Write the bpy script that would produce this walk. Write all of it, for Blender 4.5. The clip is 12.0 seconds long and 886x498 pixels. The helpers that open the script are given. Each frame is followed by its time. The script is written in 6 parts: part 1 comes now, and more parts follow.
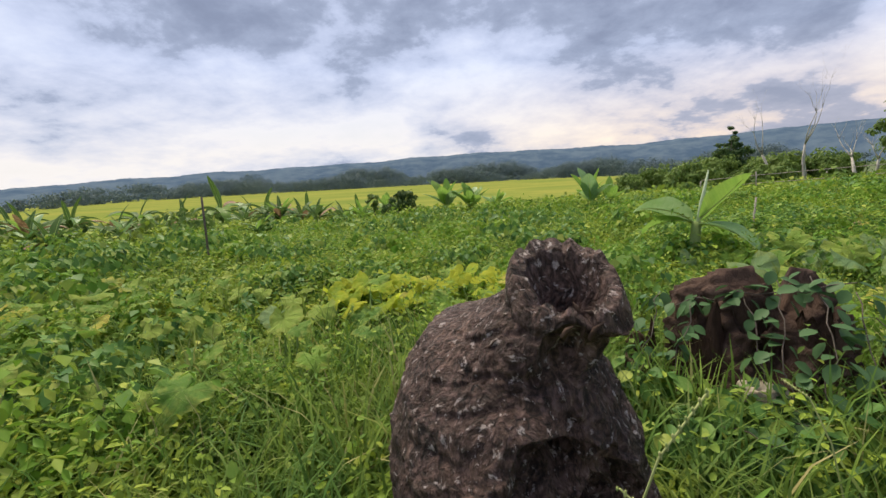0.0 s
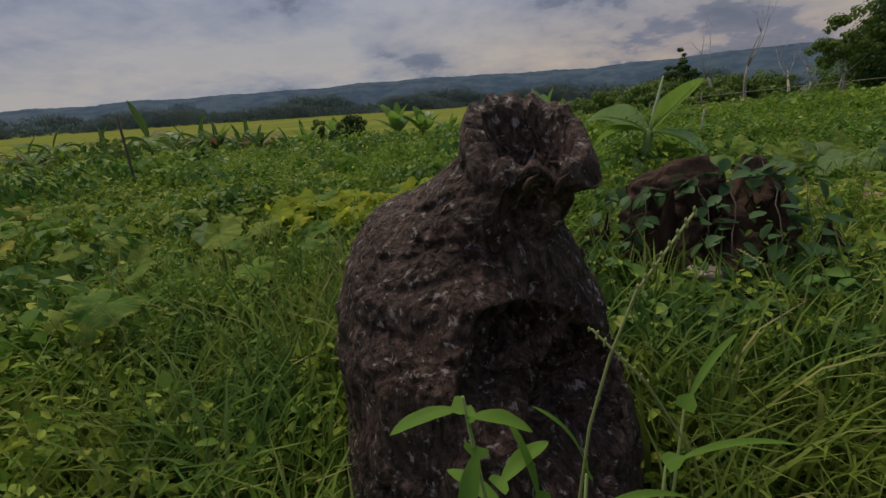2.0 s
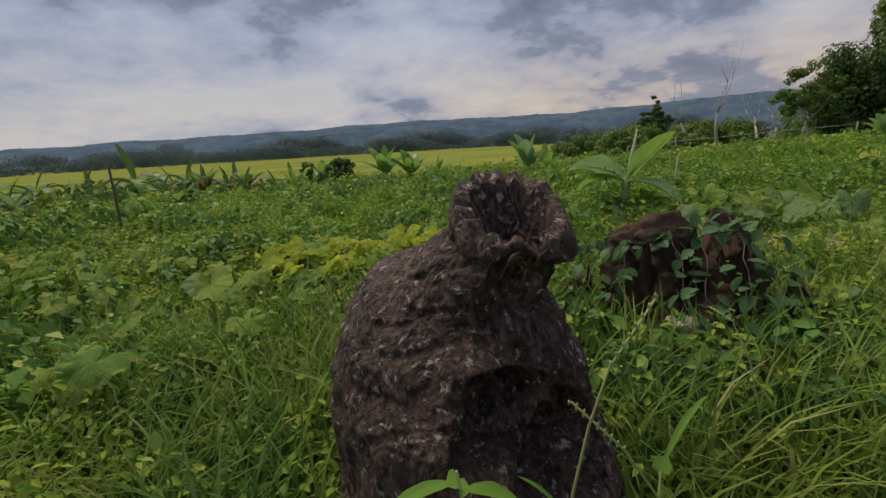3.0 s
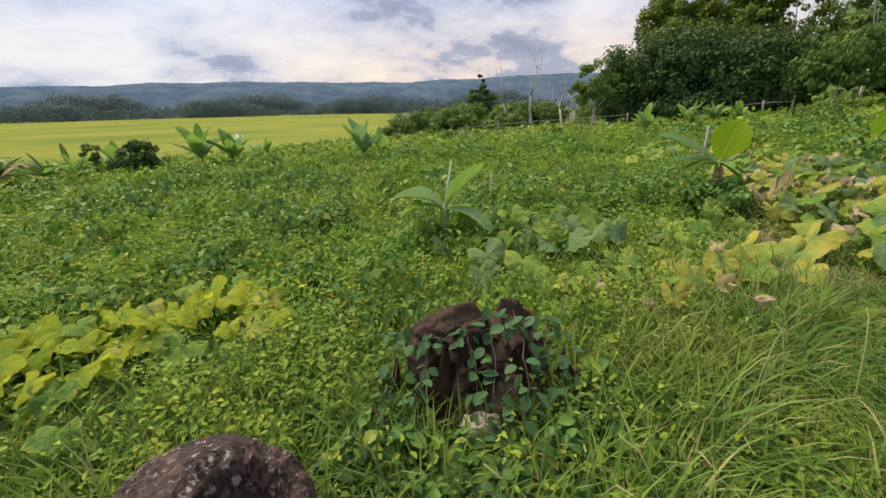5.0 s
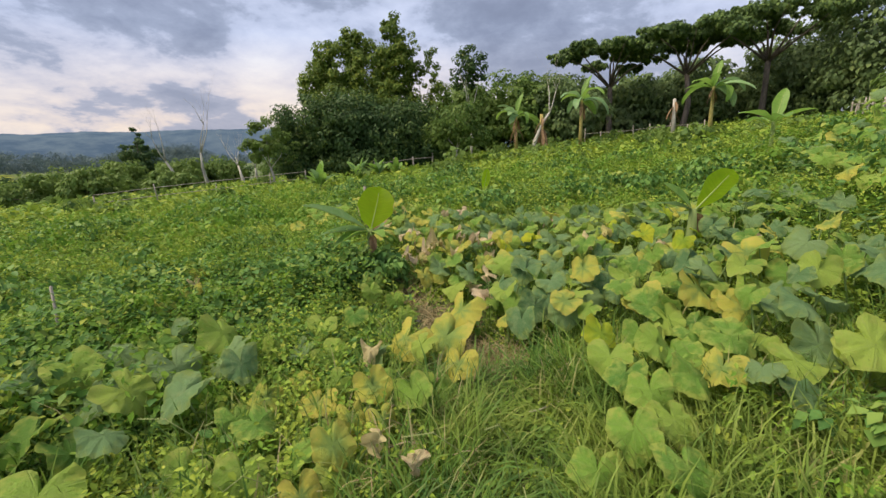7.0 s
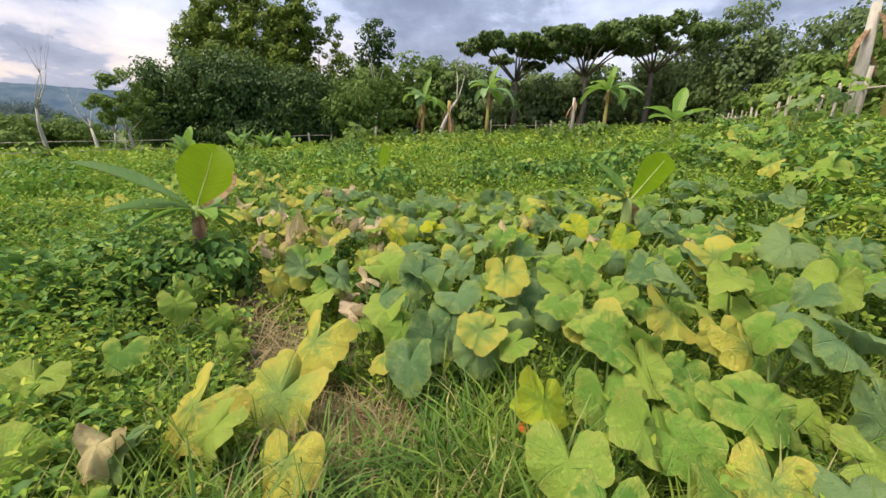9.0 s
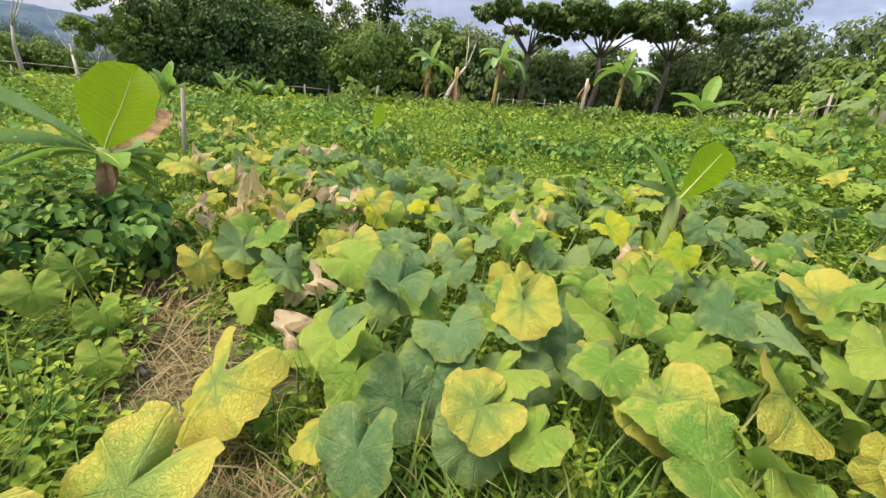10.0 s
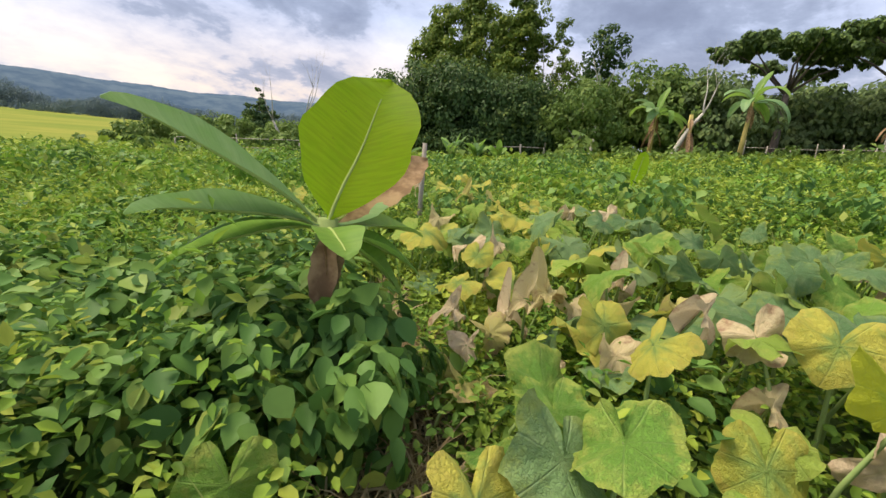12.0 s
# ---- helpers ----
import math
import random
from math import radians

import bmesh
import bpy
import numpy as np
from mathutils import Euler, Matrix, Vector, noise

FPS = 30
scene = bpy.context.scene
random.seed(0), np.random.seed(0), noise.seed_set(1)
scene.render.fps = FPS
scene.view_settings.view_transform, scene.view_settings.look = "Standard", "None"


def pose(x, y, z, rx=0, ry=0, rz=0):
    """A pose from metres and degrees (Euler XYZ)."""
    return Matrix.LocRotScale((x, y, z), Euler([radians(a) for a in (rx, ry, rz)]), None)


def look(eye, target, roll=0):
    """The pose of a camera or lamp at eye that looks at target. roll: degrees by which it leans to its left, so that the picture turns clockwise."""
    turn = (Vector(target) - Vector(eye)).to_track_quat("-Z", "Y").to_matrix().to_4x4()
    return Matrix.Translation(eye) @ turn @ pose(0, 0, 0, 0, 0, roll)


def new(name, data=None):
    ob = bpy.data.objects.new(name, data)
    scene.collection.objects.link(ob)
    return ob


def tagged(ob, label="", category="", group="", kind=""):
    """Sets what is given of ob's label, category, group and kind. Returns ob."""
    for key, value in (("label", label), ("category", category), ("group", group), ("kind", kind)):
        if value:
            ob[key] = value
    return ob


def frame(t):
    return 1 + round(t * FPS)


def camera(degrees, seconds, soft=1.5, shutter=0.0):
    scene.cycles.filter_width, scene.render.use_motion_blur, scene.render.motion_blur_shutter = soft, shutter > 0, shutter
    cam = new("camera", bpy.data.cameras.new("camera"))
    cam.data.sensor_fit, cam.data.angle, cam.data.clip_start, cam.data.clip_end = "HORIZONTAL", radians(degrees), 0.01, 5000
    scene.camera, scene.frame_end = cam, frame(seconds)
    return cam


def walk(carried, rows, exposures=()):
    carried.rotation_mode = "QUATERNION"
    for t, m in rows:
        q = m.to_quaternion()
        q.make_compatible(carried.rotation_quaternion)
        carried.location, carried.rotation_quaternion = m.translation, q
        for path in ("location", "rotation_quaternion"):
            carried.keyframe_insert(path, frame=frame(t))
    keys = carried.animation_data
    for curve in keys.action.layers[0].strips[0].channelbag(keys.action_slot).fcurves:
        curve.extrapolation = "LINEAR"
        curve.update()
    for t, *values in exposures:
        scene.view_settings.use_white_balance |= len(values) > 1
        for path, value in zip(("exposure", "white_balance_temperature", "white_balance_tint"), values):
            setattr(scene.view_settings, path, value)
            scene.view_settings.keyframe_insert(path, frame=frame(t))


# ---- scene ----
cam = camera(92.3, 12.0)
PATH = [
    (0, (0.018, 0.302, 0.968), (0.01, 2.276, 0.648), -3.0),
    (0.5, (0.039, 0.304, 0.902), (0.084, 2.263, 0.5), -2.2),
    (1, (0.056, 0.3, 0.887), (0.105, 2.257, 0.476), -2.2),
    (1.5, (0.029, 0.323, 0.831), (0.135, 2.26, 0.342), -1.7),
    (2, (0.027, 0.389, 0.811), (0.204, 2.275, 0.169), -3.6),
    (2.5, (0.023, 0.369, 0.861), (0.276, 2.282, 0.334), -3.2),
    (2.7, (0.017, 0.347, 0.873), (0.27, 2.279, 0.419), -3.3),
    (4.3, (0.067, 0.376, 1.231), (0.654, 2.124, 0.458), -3.5),
    (4.5, (0.098, 0.402, 1.354), (0.806, 2.09, 0.55), -3.4),
    (5, (0.311, 0.515, 1.4), (1.215, 2.183, 0.767), -1.3),
    (5.5, (0.65, 0.551, 1.422), (1.651, 2.189, 0.862), -0.3),
    (6, (0.915, 0.561, 1.415), (2.225, 1.981, 0.896), -1.5),
    (6.5, (1.36, 0.752, 1.509), (2.98, 1.836, 1.059), -0.1),
    (7, (1.69, 0.9, 1.527), (3.49, 1.653, 1.087), -1.9),
    (7.2, (1.861, 0.944, 1.513), (3.687, 1.687, 1.175), -2.8),
    (8.8, (2.806, 1.098, 1.323), (4.698, 1.485, 0.802), 1.1),
    (9, (2.957, 1.11, 1.271), (4.868, 1.433, 0.78), 2.6),
    (9.5, (3.359, 1.118, 1.293), (5.257, 1.326, 0.699), 2.0),
    (10, (3.759, 1.256, 1.182), (5.645, 1.518, 0.57), 8.9),
    (10.5, (4.241, 1.517, 1.179), (6.041, 2.187, 0.622), -0.2),
    (11, (4.504, 1.849, 1.112), (6.157, 2.832, 0.563), 2.5),
    (11.5, (4.693, 2.099, 1.151), (6.204, 3.278, 0.578), 7.0),
    (12, (4.903, 2.408, 0.975), (6.493, 3.526, 0.504), 5.7),
]
EXPOSURES = [(0, 0.3), (0.4, -0.06), (0.7, -0.33), (1.3, -0.8), (1.8, -1.02), (2.2, -0.9), (2.7, -0.6), (4.3, -0.4), (4.7, 0.05), (5.2, 0.28), (6.5, 0.26), (7.2, 0.27), (9.0, 0.54), (10.0, 0.82), (10.5, 0.92), (11.0, 0.82), (11.5, 0.68), (12.0, 0.5)]
walk(cam, [(t, look(eye, target, roll)) for t, eye, target, roll in PATH], EXPOSURES)

# ---- light ----
SUN_EL, SUN_AZ = 60.0, -25.0          # degrees up, degrees from +y towards +x
sun = new("sun", bpy.data.lights.new("sun", "SUN"))
sun.data.energy, sun.data.angle, sun.data.color = 4.3, radians(40), (1.0, 0.875, 0.66)
sun_dir = Vector((math.sin(radians(SUN_AZ)) * math.cos(radians(SUN_EL)), math.cos(radians(SUN_AZ)) * math.cos(radians(SUN_EL)), math.sin(radians(SUN_EL))))
sun.matrix_world = look(sun_dir * 60, (0, 0, 0))

world = bpy.data.worlds.new("world")
scene.world = world
world.use_nodes = True


class Nodes:
    """A short hand for node trees."""

    def __init__(self, tree):
        self.tree = tree
        tree.nodes.clear()

    def add(self, kind, inputs=None, **settings):
        node = self.tree.nodes.new(kind)
        for key, value in settings.items():
            setattr(node, key, value)
        for key, value in (inputs or {}).items():
            socket = node.inputs[key]
            if isinstance(value, bpy.types.NodeSocket):
                self.tree.links.new(value, socket)
            else:
                socket.default_value = value
        return node

    def math(self, op, a, b=0.0, c=None):
        ins = {0: a, 1: b}
        if c is not None:
            ins[2] = c
        return self.add("ShaderNodeMath", ins, operation=op).outputs[0]

    def mix(self, fac, a, b, blend="MIX"):
        node = self.add("ShaderNodeMix", data_type="RGBA", blend_type=blend)
        for key, value in ((0, fac), (6, a), (7, b)):
            if isinstance(value, bpy.types.NodeSocket):
                self.tree.links.new(value, node.inputs[key])
            else:
                node.inputs[key].default_value = value if key == 0 else (*value[:3], 1)
        return node.outputs[2]

    def ramp(self, fac, stops):
        node = self.add("ShaderNodeValToRGB", {0: fac})
        while len(node.color_ramp.elements) < len(stops):
            node.color_ramp.elements.new(0.5)
        for el, (pos, col) in zip(node.color_ramp.elements, stops):
            el.position = pos
            el.color = (*col, 1) if len(col) == 3 else col
        return node.outputs[0]

    def noise(self, vector, scale, detail=4.0, rough=0.55, distortion=0.0):
        ins = {"Scale": scale, "Detail": detail, "Roughness": rough, "Distortion": distortion}
        if vector is not None:
            ins["Vector"] = vector
        return self.add("ShaderNodeTexNoise", ins).outputs[0]


def grey(v):
    return (v, v, v)


n = Nodes(world.node_tree)
way = n.add("ShaderNodeTexCoord").outputs["Generated"]
xyz = n.add("ShaderNodeSeparateXYZ", {0: way})
up = n.math("MAXIMUM", xyz.outputs[2], 0.0)
spread = n.math("ADD", up, 0.30)
flat = n.add("ShaderNodeCombineXYZ", {0: n.math("DIVIDE", xyz.outputs[0], spread), 1: n.math("DIVIDE", xyz.outputs[1], spread), 2: 4.3}).outputs[0]
sky = n.add("ShaderNodeTexSky", sky_type="NISHITA", sun_disc=False, sun_elevation=radians(SUN_EL), sun_rotation=radians(SUN_AZ)).outputs[0]
clear = n.mix(1.0, sky, grey(0.09), "MULTIPLY")
big = n.noise(flat, 1.15, 9.0, 0.55, 0.1)
fine = n.noise(flat, 3.6, 8.0, 0.62, 0.15)
body = n.math("ADD", n.math("MULTIPLY", big, 0.68), n.math("MULTIPLY", fine, 0.32))
body = n.math("ADD", body, n.math("ADD", n.math("MULTIPLY", up, 0.07), n.math("MULTIPLY", xyz.outputs[0], 0.055)))
lit = n.ramp(body, [(0.40, (0.80, 0.86, 1.02)), (0.50, (0.62, 0.69, 0.90)), (0.545, (0.52, 0.59, 0.79)), (0.575, (0.37, 0.43, 0.59)), (0.63, (0.28, 0.33, 0.47)), (0.72, (0.22, 0.26, 0.38))])
cool = n.ramp(body, [(0.40, (0.93, 0.90, 0.90)), (0.49, (0.74, 0.76, 0.85)), (0.54, (0.60, 0.65, 0.78)), (0.57, (0.42, 0.48, 0.63)), (0.64, (0.33, 0.39, 0.53))])
warm = n.ramp(body, [(0.40, (1.10, 0.93, 0.74)), (0.50, (0.92, 0.78, 0.68)), (0.545, (0.74, 0.66, 0.66)), (0.57, (0.46, 0.47, 0.57)), (0.64, (0.36, 0.39, 0.50))])
west = n.math("ADD", n.math("MULTIPLY", xyz.outputs[0], 0.80), n.math("MULTIPLY", xyz.outputs[1], 0.60))
low = n.mix(n.ramp(west, [(0.55, grey(0.1)), (0.95, grey(1))]), cool, warm)
height = n.ramp(up, [(0.0, grey(1)), (0.07, grey(1)), (0.24, grey(0))])
clouds = n.mix(height, lit, low)
cover = n.ramp(body, [(0.26, grey(0.80)), (0.42, grey(1))])
n.add("ShaderNodeOutputWorld", {0: n.add("ShaderNodeBackground", {0: n.mix(cover, clear, clouds), 1: 0.84}).outputs[0]})


# ---- materials ----
def material(name):
    m = bpy.data.materials.new(name)
    m.use_nodes = True
    return m, Nodes(m.node_tree)


def finish(n, colour, rough=0.8, bump=None, strength=0.3, distance=0.01, glow=0.0, gloss=0.35, metal=0.0):
    ins = {"Base Color": colour, "Roughness": rough, "Specular IOR Level": gloss, "Metallic": metal}
    if bump is not None:
        ins["Normal"] = n.add("ShaderNodeBump", {"Height": bump, "Strength": strength, "Distance": distance}).outputs[0]
    shader = n.add("ShaderNodeBsdfPrincipled", ins).outputs[0]
    if glow:
        thin = n.add("ShaderNodeBsdfTranslucent", {0: colour}).outputs[0]
        shader = n.add("ShaderNodeMixShader", {0: glow, 1: shader, 2: thin}).outputs[0]
    n.add("ShaderNodeOutputMaterial", {0: shader})


def leafy(name, stops, patch=None, rough=0.5, glow=0.35, patch_scale=0.5, spot=0.25, zone=None):
    """Foliage: each leaf takes its own hue; patch tints whole areas; a finer noise mottles the blade."""
    m, n = material(name)
    where = n.add("ShaderNodeNewGeometry")
    colour = n.ramp(where.outputs["Random Per Island"], stops)
    if patch:
        area = n.noise(where.outputs["Position"], patch_scale, 3.0)
        colour = n.mix(n.ramp(area, [(0.42, grey(0)), (0.62, grey(0.75))]), colour, patch)
    if zone:
        colour = n.mix(n.ramp(n.noise(where.outputs["Position"], patch_scale * 2.3, 4.0, 0.6, 0.4), [(0.50, grey(0)), (0.64, grey(0.8))]), colour, zone)
    fleck = n.noise(where.outputs["Position"], 38.0, 3.0)
    colour = n.mix(n.math("MULTIPLY", fleck, spot), colour, (0.02, 0.05, 0.012))
    finish(n, colour, rough, glow=glow, gloss=0.12)
    return m


def piece_leaf(name, stops, blotch, edge, glow=0.35, vein=(0.30, 0.42, 0.16), blotch_at=(0.5, 0.7), speck=(0.09, 0.16, 0.035), heart=None):
    """One large leaf blade with veins that run from the stalk and blotches of its own."""
    m, n = material(name)
    info = n.add("ShaderNodeObjectInfo")
    co = n.add("ShaderNodeTexCoord").outputs["Object"]
    xyz = n.add("ShaderNodeSeparateXYZ", {0: co})
    shift = n.add("ShaderNodeVectorMath", {0: co, 1: n.add("ShaderNodeCombineXYZ", {0: n.math("MULTIPLY", info.outputs["Random"], 9.0), 2: n.math("MULTIPLY", info.outputs["Random"], 5.0)}).outputs[0]}).outputs[0]
    colour = n.ramp(info.outputs["Random"], stops)
    r = n.math("SQRT", n.math("ADD", n.math("POWER", xyz.outputs[0], 2.0), n.math("POWER", xyz.outputs[1], 2.0)))
    rim = n.math("ADD", n.math("MULTIPLY", r, 1.0), n.math("MULTIPLY", n.noise(shift, 7.0, 4.0), 0.9))
    colour = n.mix(n.ramp(rim, [(blotch_at[0] + 0.28, grey(0)), (blotch_at[1] + 0.33, grey(1))]), colour, edge)
    colour = n.mix(n.ramp(n.noise(shift, 4.0, 5.0, 0.65), [(blotch_at[0], grey(0)), (blotch_at[1], grey(0.8))]), colour, blotch)
    turn = n.math("ARCTAN2", xyz.outputs[0], xyz.outputs[1])
    wave = n.math("ABSOLUTE", n.math("SINE", n.math("MULTIPLY", turn, 3.5)))
    if heart:
        core = n.math("ADD", n.math("MULTIPLY", r, 1.15), n.math("ADD", n.math("MULTIPLY", wave, 0.13), n.math("MULTIPLY", n.noise(shift, 6.0, 4.0), 0.55)))
        colour = n.mix(n.ramp(n.math("ADD", core, n.math("MULTIPLY", info.outputs["Random"], 0.12)), [(0.50, grey(0.9)), (0.76, grey(0))]), colour, heart)
    branch = n.math("ABSOLUTE", n.math("SINE", n.math("ADD", n.math("MULTIPLY", r, 26.0), n.math("MULTIPLY", wave, 5.0))))
    veins = n.math("MAXIMUM", n.ramp(n.math("MULTIPLY", wave, n.math("ADD", r, 0.2)), [(0.0, grey(1)), (0.07, grey(0))]), n.math("MULTIPLY", n.ramp(branch, [(0.0, grey(1)), (0.16, grey(0))]), 0.45))
    net = n.add("ShaderNodeTexVoronoi", {"Vector": n.add("ShaderNodeVectorMath", {0: shift, 1: n.add("ShaderNodeTexNoise", {"Vector": shift, "Scale": 6.0}).outputs["Color"]}).outputs[0], "Scale": 11.0}, feature="DISTANCE_TO_EDGE").outputs["Distance"]
    mesh_ = n.ramp(net, [(0.0, grey(1)), (0.09, grey(0))])
    colour = n.mix(n.math("MULTIPLY", n.math("MAXIMUM", veins, n.math("MULTIPLY", mesh_, 0.8)), 0.26), colour, vein)
    colour = n.mix(n.ramp(n.noise(shift, 48.0, 4.0, 0.7), [(0.54, grey(0)), (0.78, grey(0.5))]), colour, speck)
    relief = n.math("SUBTRACT", n.math("MULTIPLY", n.noise(shift, 16.0, 4.0), 1.2), n.math("MULTIPLY", n.math("MAXIMUM", veins, mesh_), 0.5))
    finish(n, colour, 0.62, relief, 0.65, 0.014, glow=glow, gloss=0.18)
    return m


def blade_mat(name, stops, glow, patch, rough=0.42):
    """A banana leaf: fine side veins from the midrib, faint bands along them, browned specks."""
    m, n = material(name)
    co = n.add("ShaderNodeTexCoord").outputs["Object"]
    xyz = n.add("ShaderNodeSeparateXYZ", {0: co})
    info = n.add("ShaderNodeObjectInfo").outputs["Random"]
    side = n.math("ABSOLUTE", xyz.outputs[0])
    along = n.math("SUBTRACT", xyz.outputs[1], n.math("MULTIPLY", side, 0.35))
    row = n.add("ShaderNodeCombineXYZ", {0: n.math("MULTIPLY", along, 1.0), 1: n.math("MULTIPLY", side, 0.06), 2: info}).outputs[0]
    vein, band, blot = n.noise(row, 150.0, 3.0, 0.6), n.noise(row, 24.0, 4.0, 0.6), n.noise(co, 9.0, 5.0, 0.6)
    colour = n.ramp(n.math("ADD", n.math("MULTIPLY", band, 0.7), n.math("MULTIPLY", info, 0.3)), stops)
    colour = n.mix(n.ramp(blot, [(0.42, grey(0)), (0.66, grey(0.7))]), colour, patch)
    colour = n.mix(n.ramp(vein, [(0.40, grey(0.14)), (0.56, grey(0))]), colour, (0.08, 0.14, 0.02))
    colour = n.mix(n.ramp(n.noise(co, 34.0, 4.0, 0.7), [(0.68, grey(0)), (0.74, grey(0.8))]), colour, (0.20, 0.13, 0.05))
    finish(n, colour, rough, n.math("ADD", vein, band), 0.18, 0.004, glow=glow, gloss=0.25)
    return m


WEED = leafy("weed_leaf", [(0.0, (0.050, 0.120, 0.022)), (0.35, (0.160, 0.285, 0.040)), (0.75, (0.310, 0.440, 0.056)), (1.0, (0.50, 0.52, 0.09))], (0.385, 0.460, 0.060), rough=0.5, glow=0.30, patch_scale=0.7, zone=(0.150, 0.275, 0.055))
BROAD = leafy("broad_weed_leaf", [(0.0, (0.070, 0.160, 0.040)), (0.45, (0.128, 0.255, 0.060)), (0.85, (0.215, 0.345, 0.076)), (1.0, (0.38, 0.43, 0.09))], rough=0.45, glow=0.28)
GRASS = leafy("grass_blade", [(0.0, (0.060, 0.130, 0.024)), (0.45, (0.145, 0.265, 0.042)), (0.85, (0.260, 0.370, 0.070)), (1.0, (0.52, 0.43, 0.22))], (0.275, 0.330, 0.060), patch_scale=0.9, rough=0.5, glow=0.28, zone=(0.09, 0.19, 0.045))
STRAW = leafy("dry_straw", [(0.0, (0.22, 0.15, 0.08)), (0.5, (0.36, 0.27, 0.14)), (1.0, (0.50, 0.41, 0.24))], glow=0.15)
DARK_TREE = leafy("mango_leaf", [(0.0, (0.045, 0.085, 0.028)), (0.6, (0.085, 0.145, 0.042)), (0.9, (0.14, 0.21, 0.055)), (1.0, (0.26, 0.31, 0.075))], (0.05, 0.10, 0.038), glow=0.3)
LIGHT_TREE = leafy("bamboo_leaf", [(0.0, (0.11, 0.175, 0.03)), (0.6, (0.19, 0.27, 0.045)), (1.0, (0.36, 0.41, 0.07))], (0.10, 0.165, 0.035), glow=0.4, patch_scale=0.45)
MID_TREE = leafy("tree_leaf", [(0.0, (0.085, 0.155, 0.040)), (0.6, (0.15, 0.24, 0.055)), (1.0, (0.25, 0.33, 0.08))], (0.19, 0.27, 0.06), glow=0.35, patch_scale=0.35)
RAIN_TREE = leafy("rain_tree_leaf", [(0.0, (0.075, 0.125, 0.045)), (0.6, (0.13, 0.20, 0.06)), (1.0, (0.22, 0.30, 0.08))], glow=0.25)
WOOD_TREE = leafy("wood_leaf", [(0.0, (0.11, 0.165, 0.065)), (0.6, (0.175, 0.25, 0.09)), (1.0, (0.27, 0.34, 0.115))], (0.14, 0.195, 0.09), glow=0.35, patch_scale=0.3)
# Leaf colour carries the distance haze: blue-grey tint, bluer in patches.
HAZED_TREE = leafy("hazed_tree_leaf", [(0.0, (0.085, 0.125, 0.130)), (0.6, (0.115, 0.160, 0.150)), (1.0, (0.155, 0.205, 0.155))], (0.11, 0.155, 0.185), glow=0.25, patch_scale=0.03, spot=0.0)
BANANA = blade_mat("banana_leaf", [(0.25, (0.15, 0.29, 0.055)), (0.5, (0.21, 0.37, 0.065)), (0.75, (0.29, 0.44, 0.08))], 0.45, (0.25, 0.38, 0.08))
# Backlight is put into the colour: brighter, yellower copy of the banana leaf.
BANANA_BACKLIT = blade_mat("backlit_banana_leaf", [(0.25, (0.37, 0.60, 0.018)), (0.5, (0.45, 0.67, 0.022)), (0.75, (0.53, 0.69, 0.03))], 0.85, (0.48, 0.66, 0.025))
# Shade is painted in: a darkened banana leaf for the field's far edge.
BANANA_SHADED = leafy("shaded_banana_leaf", [(0.0, (0.06, 0.11, 0.035)), (0.6, (0.11, 0.19, 0.05)), (1.0, (0.20, 0.28, 0.09))], glow=0.3, rough=0.5, spot=0.2)
BANANA_PALE = blade_mat("banana_leaf_back", [(0.25, (0.20, 0.34, 0.15)), (0.5, (0.27, 0.41, 0.19)), (0.75, (0.34, 0.47, 0.22))], 0.35, (0.20, 0.36, 0.11))
SPEAR = leafy("banana_spear", [(0.0, (0.42, 0.52, 0.34)), (1.0, (0.50, 0.58, 0.40))], glow=0.1)
DRY_BANANA = leafy("dry_banana_leaf", [(0.0, (0.28, 0.16, 0.085)), (0.5, (0.42, 0.27, 0.16)), (1.0, (0.56, 0.40, 0.26))], (0.15, 0.075, 0.04), glow=0.2, patch_scale=14.0, spot=0.2)
PUMPKIN_BLUE = piece_leaf("pumpkin_leaf_blue_green", [(0.0, (0.105, 0.205, 0.075)), (0.5, (0.165, 0.285, 0.115)), (1.0, (0.240, 0.350, 0.135))], (0.26, 0.35, 0.15), (0.25, 0.33, 0.09), vein=(0.30, 0.39, 0.25))
PUMPKIN_GREEN = piece_leaf("pumpkin_leaf_green", [(0.0, (0.115, 0.255, 0.040)), (0.5, (0.210, 0.370, 0.052)), (1.0, (0.345, 0.450, 0.075))], (0.33, 0.43, 0.09), (0.37, 0.43, 0.085), vein=(0.40, 0.47, 0.20))
PUMPKIN_YELLOW = piece_leaf("pumpkin_leaf_yellow", [(0.0, (0.420, 0.450, 0.085)), (0.5, (0.510, 0.500, 0.085)), (1.0, (0.570, 0.515, 0.090))], (0.36, 0.43, 0.09), (0.56, 0.48, 0.10), vein=(0.38, 0.45, 0.17), blotch_at=(0.53, 0.67), speck=(0.34, 0.34, 0.08), heart=(0.21, 0.33, 0.085))
PUMPKIN_LIME = piece_leaf("pumpkin_leaf_lime", [(0.0, (0.34, 0.48, 0.035)), (0.5, (0.47, 0.57, 0.04)), (1.0, (0.60, 0.60, 0.045))], (0.56, 0.60, 0.06), (0.58, 0.60, 0.05), glow=0.5, speck=(0.38, 0.46, 0.05), vein=(0.50, 0.58, 0.14), heart=(0.30, 0.45, 0.05))
PUMPKIN_DRY = piece_leaf("pumpkin_leaf_dry", [(0.0, (0.66, 0.57, 0.27)), (0.5, (0.74, 0.58, 0.42)), (1.0, (0.58, 0.54, 0.14))], (0.56, 0.38, 0.24), (0.44, 0.27, 0.17), glow=0.3, vein=(0.62, 0.54, 0.30), blotch_at=(0.55, 0.72), speck=(0.42, 0.27, 0.17))
